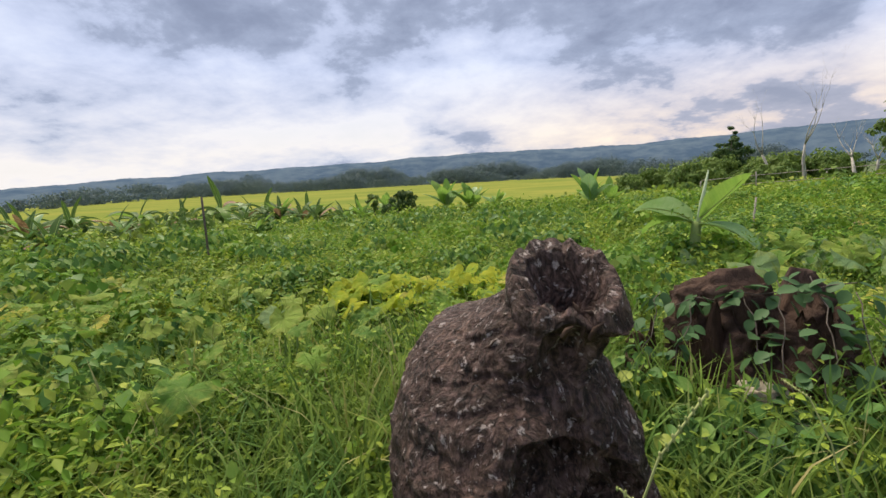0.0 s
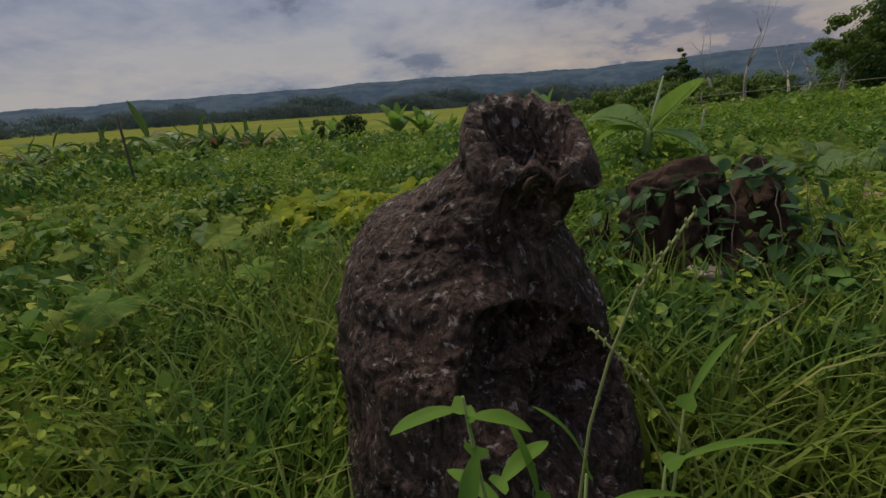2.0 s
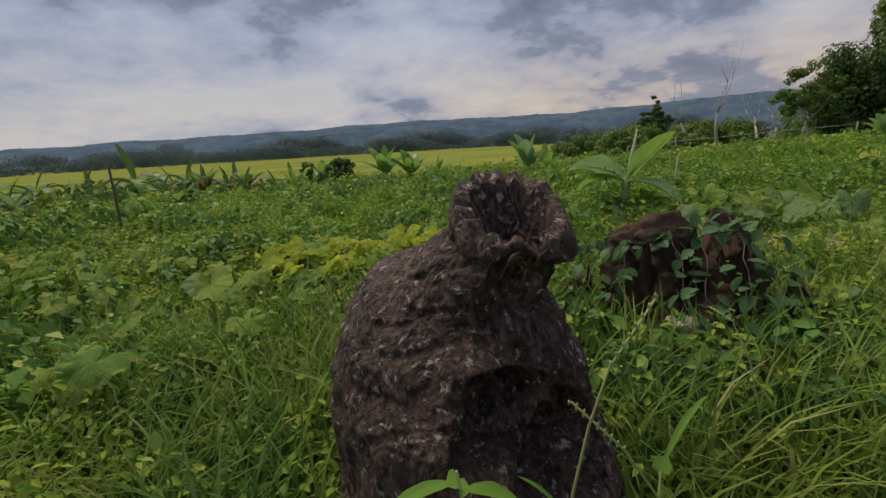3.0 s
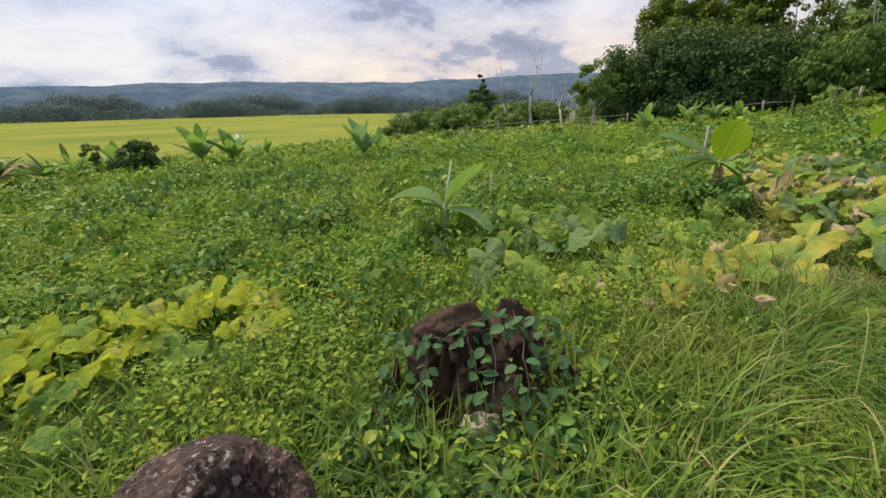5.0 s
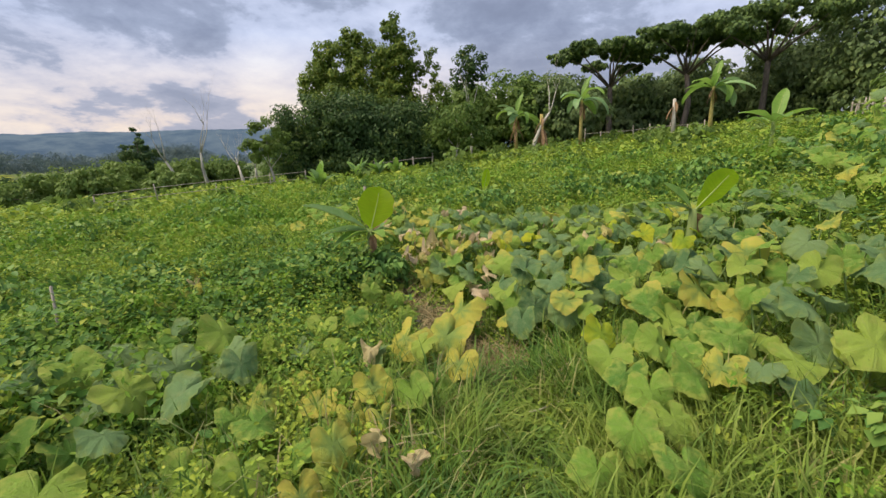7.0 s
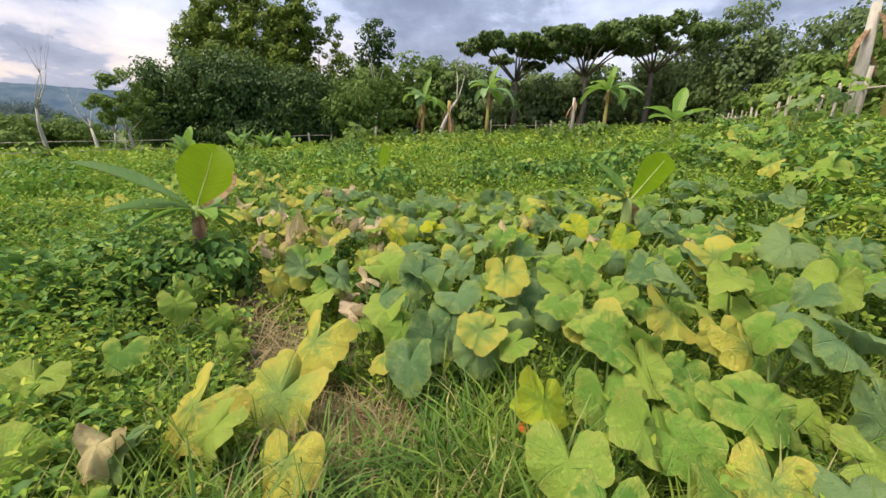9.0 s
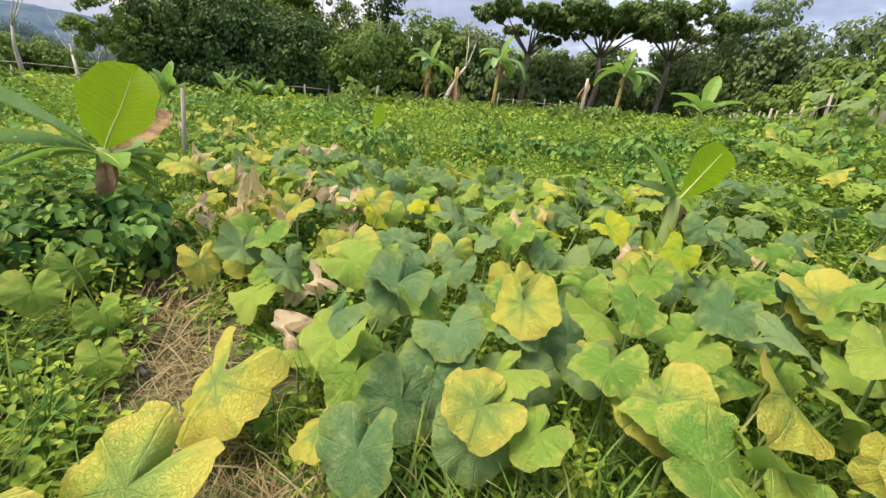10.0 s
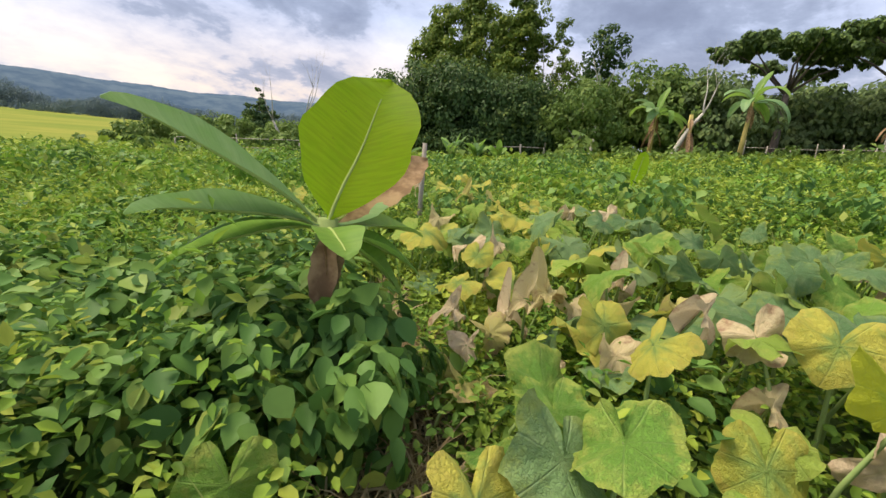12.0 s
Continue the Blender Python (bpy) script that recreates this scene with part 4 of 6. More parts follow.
banana(6.84, 0.16, 0.62, [(128, 30, 0.84, 0.27, 0.1, BANANA_BACKLIT, 35), (-20, 46, 0.46, 0.20, 0.15, BANANA, -30), (10, 25, 0.36, 0.18, 0.5, BANANA_PALE, 10), (110, -30, 0.4, 0.16, 0.5, DRY_BANANA)], "young banana plant with two upright leaves above pumpkin vines")
banana(10.9, 3.72, 0.44, [(120, 76, 0.52, 0.19, 0.0, BANANA_BACKLIT, 40), (-40, 10, 0.6, 0.3, 0.9, BANANA), (60, 10, 0.6, 0.3, 0.9, BANANA), (160, 10, 0.6, 0.3, 0.8, BANANA), (-120, 15, 0.6, 0.3, 0.8, BANANA)], "small banana plant with one upright leaf")
banana(14.0, -2.3, 0.9, [(130, 70, 0.9, 0.3, 0.3, BANANA, 20), (-20, 40, 0.9, 0.35, 0.9, BANANA), (60, 30, 0.8, 0.3, 0.9, BANANA), (200, 40, 0.8, 0.35, 0.8, BANANA), (-90, 30, 0.9, 0.35, 0.9, BANANA)], "banana plant on the slope with bent leaves")


def bunch(x, y, h, seed, label, group, upright=0.5):
    r = random.Random(seed)
    h = h * 1.2
    upright = min(upright, 0.42) if x < -3.5 else upright
    k = r.randint(7, 10) if upright > 0.45 else r.randint(10, 14)
    specs = []
    for i in range(k):
        lift = r.uniform(20, 60) + upright * 25
        specs.append((360 * i / k + r.uniform(-20, 20), lift, h * r.uniform(0.6, 0.95), h * (r.uniform(0.22, 0.34) if upright > 0.45 else r.uniform(0.13, 0.22)), r.uniform(0.4, 1.5) * (1.3 - upright) + (0.9 if upright < 0.35 else 0), r.choice((BANANA, BANANA, BANANA_PALE, BANANA) if upright > 0.45 else (BANANA_SHADED, BANANA_SHADED, BANANA_SHADED, BANANA_SHADED, BANANA, BANANA_PALE, DRY_BANANA)), r.uniform(-25, 25)))
    specs.append((r.uniform(0, 360), 80, h * 0.8, h * (0.24 if upright > 0.45 else 0.12), 0.1 if upright > 0.45 else 0.6, (BANANA_BACKLIT if r.random() < 0.15 else BANANA) if upright > 0.45 else BANANA_SHADED, 0))
    return banana(x, y, h * 0.28, specs, label, group, 0.05 + 0.02 * h)


for k, (x, y, h, u) in enumerate(((0.2, 18.6, 1.35, 0.9), (1.2, 18.2, 1.2, 0.9), (5.0, 14.6, 1.25, 0.7), (5.9, 15.4, 1.0, 0.8), (6.3, 18.7, 1.0, 0.9), (15.6, 11.9, 0.95, 0.9), (18.6, 12.0, 1.0, 0.8), (19.6, 11.6, 0.9, 0.8), (20.6, 11.2, 0.8, 0.9), (-10.7, 21.0, 2.2, 0.1), (-9.4, 21.6, 1.4, 0.3), (-11.2, 18.8, 1.3, 0.1), (-13.5, 18.0, 1.2, 0.1), (-17.3, 20.2, 1.7, 0.0), (-16.0, 18.6, 1.5, 0.1), (-18.8, 19.4, 1.6, 0.1), (-6.9, 18.5, 1.2, 0.5), (-5.9, 18.2, 1.1, 0.4), (-4.9, 16.9, 1.0, 0.6), (-4.0, 17.6, 0.9, 0.5), (-3.0, 16.2, 0.8, 0.7), (-8.0, 17.5, 1.0, 0.6), (-5.0, 11.8, 0.7, 0.8), (-10.0, 13.6, 0.9, 0.5), (-9.0, 10.0, 0.9, 0.5), (-12.6, 13.2, 1.1, 0.4), (-8.4, 20.6, 1.6, 0.2), (-12.4, 20.4, 1.5, 0.1), (-14.6, 20.8, 1.6, 0.2), (-7.6, 19.4, 1.2, 0.3), (-2.2, 18.0, 1.0, 0.6), (-3.6, 18.6, 1.1, 0.3), (-20.5, 20.5, 1.7, 0.1), (-15.2, 16.4, 1.2, 0.3), (-6.2, 20.0, 1.3, 0.2), (2.4, 19.0, 0.9, 0.6))):
    bunch(x, y, h, 40 + k, "banana plant with arching leaves at the field's edge" if u < 0.45 else "young banana plant with upright leaves", "bananas across the field", u)


def tall_banana(x, y, h, seed, label, broken=False):
    r = random.Random(seed)
    specs = []
    for i in range(9):
        specs.append((40 * i + r.uniform(-16, 16), r.uniform(15, 62), r.uniform(1.6, 2.4), r.uniform(0.44, 0.62), r.uniform(1.2, 2.4), r.choice((BANANA, BANANA_PALE, BANANA)), r.uniform(-30, 30)))
    specs.append((r.uniform(120, 200), 78, 1.9, 0.42, 0.5, BANANA, 15))
    for i in range(4):
        specs.append((90 * i + r.uniform(-30, 30), r.uniform(-72, -40), r.uniform(0.7, 1.3), 0.22, 0.3, DRY_BANANA))
    if broken:
        for i in range(3):
            specs.append((i * 120 + 30, r.uniform(-70, -55), 1.4, 0.2, 0.3, DRY_BANANA, 0, h * 0.75))
    return banana(x, y, h, specs, label, "tall bananas by the wood", 0.14, STEM)


def broken_banana(x, y, h, seed):
    """A dead stem, snapped over, its sheaths hanging to the ground."""
    r = random.Random(seed)
    specs = [(360 * i / 7 + r.uniform(-20, 20), r.uniform(-80, -62), r.uniform(0.7, 1.0) * h, 0.26, 0.25, DRY_BANANA, r.uniform(-20, 20)) for i in range(7)]
    specs.append((150, 50, 0.7, 0.2, 0.4, DRY_BANANA))
    return banana(x, y, h, specs, "snapped dead banana stem with torn dry sheaths", "tall bananas by the wood", 0.13, STEM)


broken_banana(32.0, 6.0, 1.9, 4)
tall_banana(32.2, 3.5, 3.1, 2, "tall banana plant with drooping tattered leaves")
tall_banana(33.0, 8.0, 2.7, 5, "tall banana plant with bent leaves", True)
tall_banana(33.0, -4.0, 3.0, 9, "tall banana plant beside the fence")
for x, y, h, w in ((52, 8, 7.0, 4.0), (54, 1, 6.4, 4.2), (56, -6, 6.8, 4.2), (58, -14, 7.4, 4.2), (46, 16, 7.0, 3.6), (40, 22, 6.0, 3.4)):
    tree("forest_tree", "tall tree deep in the dark wood", x, y, [(0, 0, h * 0.7, w, w, h * 0.3), (0.5, 1.6, h * 0.45, w, w, h * 0.3), (0, -1.6, h * 0.4, w, w, h * 0.34), (0, 0, h * 0.2, w * 1.1, w * 1.1, h * 0.22)], 9000, 0.45, WOOD_TREE, 0.25, group="trees of the wood")


def broken_stem(x, y, h, label, mat=STEM, r=0.17):
    top = tagged(new("banana_stump"), label, "tree stump")
    top.location = (x, y, gz(x, y))
    bm = bmesh.new()
    tube(bm, [(0, 0, -0.1), (0.03, 0, h * 0.5), (0.0, 0.05, h)], [r, r * 0.9, r * 0.6], 10)
    part("stem", bm, mat, top)
    for k, (a, l) in enumerate(((100, 0.9), (20, 1.1), (-60, 0.8), (170, 0.7))):
        ob = part("sheath", blade_mesh("sheath", l, 0.22, 0.5, ragged=0.3)[0], DRY_BANANA, top, "torn dry brown leaf sheath")
        ob.matrix_local = Matrix.Translation((0, 0, h * (0.95 - 0.1 * k))) @ Matrix.Rotation(radians(a), 4, "Z") @ Matrix.Rotation(radians(-50), 4, "X")


broken_stem(32.0, 6.0, 2.5, "broken dry banana stem with torn brown sheaths")
broken_stem(34.0, -2.1, 2.6, "bare pale palm trunk beside the wood", PALE_TRUNK, 0.14)
broken_stem(16.7, -7.5, 3.4, "leaning weathered trunk beside the fence", PALE_TRUNK, 0.17)
broken_stem(13.0, -5.9, 3.4, "thick yellow banana stem at the fence", STEM, 0.19)
broken_stem(13.5, -6.4, 3.6, "yellow banana stem beside another at the fence", STEM, 0.17)


# ---- fences ----
def post(x, y, h, r, parent, lean, rnd):
    bm = bmesh.new()
    z = gz(x, y)
    tube(bm, [(x, y, z - 0.2), (x + lean[0] * 0.5, y + lean[1] * 0.5, z + h * 0.5), (x + lean[0], y + lean[1], z + h)], [r, r * 0.95, r * 0.8], 7)
    return part("post", bm, POST, parent)


def fence(label, points, h, r, rails=(0.8,), seed=1):
    rnd = random.Random(seed)
    top = tagged(new("fence"), label, "fence")
    tops = []
    for x, y in points:
        lean = (rnd.uniform(-0.1, 0.1), rnd.uniform(-0.1, 0.1))
        hh = h * rnd.uniform(0.8, 1.15)
        post(x, y, hh, r * rnd.uniform(0.8, 1.2), top, lean, rnd)
        tops.append((x + lean[0] * 0.8, y + lean[1] * 0.8, gz(x, y)))
    for f in rails:
        bm = bmesh.new()
        tube(bm, [(x + 0.05, y + 0.05, z + h * f * rnd.uniform(0.95, 1.05)) for x, y, z in tops], [r * 0.5] * len(tops), 5)
        part("rail", bm, POST, top)


fence("rough wooden post fence climbing the slope", [(13.6 + 1.45 * i, -6.2 - 0.38 * i) for i in range(18)], 1.5, 0.055, (0.8,), 4)
fence("low rail fence in front of the mango trees", [(22.6, 13.6), (23.2, 12.6), (23.7, 11.7), (24.2, 10.8)], 1.0, 0.05, (0.75,), 6)
fence("thin wire fence with sticks at the field's lower side", [(12.5, 21.0), (14.5, 20.0), (16.5, 18.7), (18.5, 17.3), (20.0, 16.3)], 0.9, 0.03, (0.5, 0.9), 9)
fence("row of thin stakes below the wood", [(36.0, 3.5 - 1.1 * i) for i in range(8)], 1.1, 0.04, (0.75,), 11)


def stake(x, y, h, r, lean, label, mat=POST):
    top = tagged(new("stake"), label, "stake")
    top.location = (x, y, gz(x, y))
    bm = bmesh.new()
    tube(bm, [(0, 0, -0.15), (lean[0] * 0.5, lean[1] * 0.5 + 0.01, h * 0.5), (lean[0], lean[1], h)], [r, r * 0.95, r * 0.85], 8)
    part("pole", bm, mat, top)


stake(25.2, 12.0, 2.3, 0.06, (0.25, 0.0), "tall pale pole standing by the mango trees", PALE_TRUNK)
stake(8.4, 5.2, 0.95, 0.028, (0.0, 0.02), "cut bamboo stake standing in the weeds")
stake(3.45, 5.0, 0.75, 0.012, (0.02, 0.0), "thin brown stick standing beside a banana plant")
stake(-3.2, 6.0, 1.15, 0.016, (0.03, 0.0), "thin upright stick among the weeds", TRUNK)


# ---- pumpkin vines ----
def pumpkin_leaf(seed, crumple=0.0, seg=48):
    """A broad, shallowly lobed, heart-based leaf about 1 across, stalk at the origin, tip towards +y."""
    r = random.Random(seed)
    bm = bmesh.new()
    ph = [r.uniform(0, 6.28) for _ in range(6)]
    lobe = r.uniform(0.03, 0.075)
    cup = r.uniform(-0.14, 0.04)
    fold = r.uniform(-1.6, 0.8)

    def radius(a):
        s = 0.5 * (1 - lobe * (1 - math.cos(5 * a)) + 0.05 * math.exp(-(a / 0.45) ** 2) + 0.012 * math.sin(21 * a + ph[0]) + 0.010 * math.sin(34 * a + ph[4]) + 0.045 * math.sin(2 * a + ph[1]) + 0.025 * math.sin(3 * a + ph[5]))
        s *= 1 + 0.12 * math.exp(-((abs(a) - 2.35) / 0.45) ** 2)
        return s * (1 - 0.84 * math.exp(-((math.pi - abs(a)) / 0.20) ** 2))

    def lift(a, f):
        z = 0.09 * f * f * math.sin(2 * a + ph[2]) + 0.06 * f * f * math.sin(3 * a + ph[3]) + 0.007 * f * math.cos(7 * a) - 0.09 * f * abs(math.sin(a)) * fold + cup * f * f + 0.035 * f ** 3 * math.sin(9 * a + ph[0]) + 0.018 * f ** 4 * math.sin(17 * a + ph[4]) - 0.06 * f ** 3 * (1 + math.cos(a)) * 0.5
        if crumple:
            z += crumple * f * f * (math.sin(2 * a + ph[3]) * 0.45 + math.sin(3 * a + ph[1]) * 0.30 + math.sin(8 * a + ph[0]) * 0.12)
        return z

    centre = bm.verts.new((0, 0, 0))
    rings = []
    for f in (0.30, 0.58, 0.82, 1.0):
        row = []
        for k in range(seg):
            a = -math.pi + 2 * math.pi * k / seg
            rr = radius(a) * f * (1 - (0.35 * crumple * f * (1 + 0.6 * math.sin(3 * a + ph[2]))))
            puff = 0.030 * noise.noise(Vector((rr * math.sin(a) * 9, rr * math.cos(a) * 9, seed)))
            row.append(bm.verts.new((rr * math.sin(a), rr * math.cos(a), lift(a, f) + puff)))
        rings.append(row)
    for k in range(seg):
        bm.faces.new((centre, rings[0][(k + 1) % seg], rings[0][k]))
        for a, b in zip(rings, rings[1:]):
            bm.faces.new((a[k], a[(k + 1) % seg], b[(k + 1) % seg], b[k]))
    mesh = bpy.data.meshes.new("leaf")
    bm.to_mesh(mesh)
    bm.free()
    mesh.shade_smooth()
    return mesh


LEAF_KINDS = {}
for key, mat, crumple in (("b", PUMPKIN_BLUE, 0.02), ("g", PUMPKIN_GREEN, 0.02), ("y", PUMPKIN_YELLOW, 0.05), ("l", PUMPKIN_LIME, 0.03), ("d", PUMPKIN_DRY, 0.75)):
    LEAF_KINDS[key] = []
    for s in range(8):
        mesh = pumpkin_leaf(10 * s + ord(key), crumple * (0.6 + 0.13 * s))
        mesh.materials.append(mat)
        LEAF_KINDS[key].append(mesh)


def vine(label, leaves, group="pumpkin vines"):
    """leaves: (x, y, height over the ground, width, heading of the tip in degrees from +y towards +x, droop in degrees, kind)."""
    r = random.Random(len(leaves) * 7 + int(leaves[0][0] * 100))
    top = tagged(new("pumpkin_vine"), label, "pumpkin plant", group)
    for x, y, h, w, heading, droop, kind in leaves:
        z = gz(x, y)
        w = w * 0.82 if kind == "d" else w
        ob = new("leaf", r.choice(LEAF_KINDS[kind]))
        ob.parent = top
        ob.matrix_local = Matrix.Translation((x, y, z + h)) @ Matrix.Rotation(-radians(heading), 4, "Z") @ Matrix.Rotation(-radians(droop), 4, "X") @ Matrix.Rotation(radians(r.uniform(-26, 26)), 4, "Y") @ Matrix.Diagonal((w * r.uniform(0.88, 1.12), w, w, 1))
        back = Vector((-math.sin(radians(heading)), -math.cos(radians(heading)), 0)) * r.uniform(0.02, 0.14)
        foot = Vector((x, y, z - 0.03)) + back + Vector((r.uniform(-0.06, 0.06), r.uniform(-0.06, 0.06), 0))
        mid = foot.lerp(Vector((x, y, z + h)), 0.55) + back * 0.35
        bm = bmesh.new()
        tube(bm, [foot, mid, (x, y, z + h)], [0.009, 0.007, 0.005], 5, False)
        part("stalk", bm, STALK, top)


def path_side(x, y):
    """How far a place lies to the pumpkins' side of the bare strip."""
    return ((x - 4.3) - (y - 1.62)) / math.sqrt(2)


def sow(r, count, where, gap, kind_of, h_of, w_of, heading=(180, 340), droop=(4, 56), wild=99.0):
    out, tries = [], 0
    while len(out) < count and tries < count * 60:
        tries += 1
        x, y = where(r)
        w = w_of(r, x, y)
        if any((x - a[0]) ** 2 + (y - a[1]) ** 2 < (gap * (w + a[3])) ** 2 for a in out):
            continue
        out.append((x, y, h_of(r, x, y), w, *((r.uniform(100, 420), r.uniform(-15, 50)) if x > wild and r.random() < 0.6 else (r.uniform(*heading), r.uniform(*droop))), kind_of(r, x, y)))
    return out


r0 = random.Random(21)


def pick(r, table):
    u = r.random() * sum(w for _, w in table)
    for k, w in table:
        u -= w
        if u <= 0:
            return k
    return table[-1][0]


def main_where(r):
    while True:
        x, y = r.uniform(3.9, 8.4), r.uniform(-1.5, 4.0)
        s = path_side(x, y)
        if s < 0.18 or s > 4.6:
            continue
        if x < 4.62 and 0.80 < y < 1.75:
            continue
        if x < 4.0 + 0.5 * max(0, y - 0.3) and y > -0.2 and y < 1.5:
            continue
        if x > 5.2 and y > 1.5 and s < 1.2 and r.random() < 0.55:
            continue
        if y < 0.2 and r.random() < 0.45 * (0.2 - y) + 0.15:
            continue
        return x, y


def main_kind(r, x, y):
    s = path_side(x, y)
    if y < 0.1 or x > 7.4:
        return pick(r, (("g", 6), ("b", 4), ("y", 0.8), ("d", 0.3)))
    if 5.3 < x < 7.0 and s < 1.0 and y > 1.75:
        return pick(r, (("d", 4), ("y", 2.6), ("g", 3), ("b", 1.4)))
    if s < 0.55:
        return pick(r, (("y", 2.6), ("l", 1.2), ("g", 3.2), ("d", 0.8), ("b", 2.2)))
    if 4.6 < x < 6.2 and 0.75 < y < 2.0:
        return pick(r, (("b", 5), ("g", 3), ("y", 1.6)))
    if x < 5.6 and y < 0.75:
        return pick(r, (("g", 5), ("y", 1.5), ("b", 1.8)))
    return pick(r, (("g", 3.9), ("b", 3.8), ("y", 1.0), ("l", 0.5), ("d", 0.8)))


def main_h(r, x, y):
    s = path_side(x, y)
    return 0.22 + 0.22 * min(1, max(0, s) / 0.9) * (1.0 if x > 4.6 else 0.55) + r.uniform(-0.12, 0.10)


def main_w(r, x, y):
    return r.uniform(0.17, 0.30)


FIXED = [(5.16, 1.14, 0.54, 0.27, 268, 40, "y"), (4.79, 2.06, 0.27, 0.40, 286, 40, "y"), (4.45, 2.05, 0.20, 0.42, 292, 36, "y"), (4.62, 1.52, 0.30, 0.27, 262, 40, "b"), (4.90, 1.38, 0.38, 0.27, 265, 42, "b"), (4.72, 1.22, 0.33, 0.24, 255, 45, "b"), (5.25, 1.62, 0.50, 0.30, 285, 30, "b"), (5.05, 1.80, 0.42, 0.27, 300, 35, "b"), (5.0, 0.35, 0.42, 0.32, 230, 40, "y"), (4.75, 0.12, 0.36, 0.30, 235, 48, "y"), (4.9, 0.72, 0.42, 0.28, 262, 38, "y"), (4.35, 0.55, 0.24, 0.28, 255, 38, "g"), (4.22, 0.25, 0.24, 0.29, 245, 38, "g"), (4.5, 0.40, 0.28, 0.30, 300, 30, "g"), (4.05, 0.45, 0.20, 0.30, 270, 35, "g"), (5.75, 2.62, 0.26, 0.24, 250, 45, "y"), (6.25, 2.65, 0.37, 0.22, 230, 40, "d"), (6.05, 2.25, 0.30, 0.22, 250, 52, "y"), (6.45, 2.31, 0.47, 0.27, 235, 38, "d"), (6.54, 3.45, 0.14, 0.18, 235, 30, "d"), (6.45, 3.06, 0.38, 0.24, 240, 35, "d"), (5.55, 2.25, 0.35, 0.27, 220, 35, "b"), (6.6, 2.3, 0.46, 0.30, 240, 25, "b"), (6.75, 2.55, 0.40, 0.24, 232, 45, "d"), (6.38, 2.73, 0.40, 0.24, 225, 50, "y"), (6.56, 3.02, 0.40, 0.28, 235, 35, "d"), (6.12, 3.12, 0.30, 0.18, 235, 50, "d"), (6.22, 2.02, 0.32, 0.24, 235, 60, "d"), (5.55, 2.72, 0.30, 0.24, 225, 45, "y"), (5.75, 2.62, 0.33, 0.27, 230, 30, "b"), (5.95, 2.72, 0.30, 0.24, 230, 30, "g"), (6.8, 2.0, 0.44, 0.30, 235, 28, "b"), (4.45, 0.72, 0.30, 0.27, 262, 42, "g"), (4.36, 0.30, 0.34, 0.28, 235, 42, "g"), (5.6, -0.05, 0.48, 0.32, 240, 42, "y"), (4.22, 2.28, 0.26, 0.36, 300, 38, "y"), (4.02, 2.42, 0.22, 0.26, 290, 30, "b")]
leaves = FIXED + [l for l in sow(r0, 390, main_where, 0.25, main_kind, main_h, main_w, wild=5.5) if math.hypot(l[0] - 4.9, l[1] - 2.4) > 0.40 and math.hypot(l[0] - 4.65, l[1] - 2.05) > 0.34]
near = [l for l in leaves if l[0] < 5.6]
far_ = [l for l in leaves if l[0] >= 5.6]
vine("sprawling pumpkin vine with broad blue-green and yellowing leaves", near)
vine("pumpkin vine with green, yellow and withered beige leaves", far_)


def box(x0, x1, y0, y1):
    return lambda r: (r.uniform(x0, x1), r.uniform(y0, y1))


def flat_h(a, b):
    return lambda r, x, y: r.uniform(a, b)


def mixk(*table):
    return lambda r, x, y: pick(r, table)


def wide(a, b):
    return lambda r, x, y: r.uniform(a, b)


vine("patch of yellow-green pumpkin leaves in the grass", sow(r0, 44, box(-0.85, 0.55, 2.95, 3.85), 0.26, mixk(("l", 6), ("y", 0.8), ("g", 0.7)), flat_h(0.27, 0.38), wide(0.16, 0.26), (150, 240), (2, 24)))
vine("pumpkin vine of green leaves spreading through weeds", sow(r0, 74, box(-3.6, -0.35, 1.6, 4.4), 0.36, mixk(("g", 9), ("b", 1.2), ("y", 0.5)), flat_h(0.26, 0.40), wide(0.12, 0.22), (120, 240), (2, 26)))
vine("pumpkin leaves in the grass, some withered brown", sow(r0, 26, box(2.2, 4.1, 1.75, 2.8), 0.40, mixk(("g", 4), ("y", 2), ("d", 1.3)), flat_h(0.16, 0.32), wide(0.16, 0.27), (180, 300), (10, 45)) + [(3.10, 1.86, 0.32, 0.20, 200, 60, "d"), (3.07, 1.63, 0.28, 0.16, 200, 60, "d"), (3.0, 2.0, 0.34, 0.22, 215, 50, "y"), (3.36, 1.96, 0.24, 0.17, 215, 50, "y"), (3.30, 2.12, 0.26, 0.18, 230, 40, "y"), (3.55, 1.92, 0.22, 0.16, 215, 55, "d")])
vine("dark blue-green pumpkin leaves beside a banana plant", sow(r0, 26, box(2.0, 3.9, 2.9, 4.3), 0.40, mixk(("b", 4), ("g", 3)), flat_h(0.24, 0.40), wide(0.22, 0.36), (150, 290), (10, 45)))
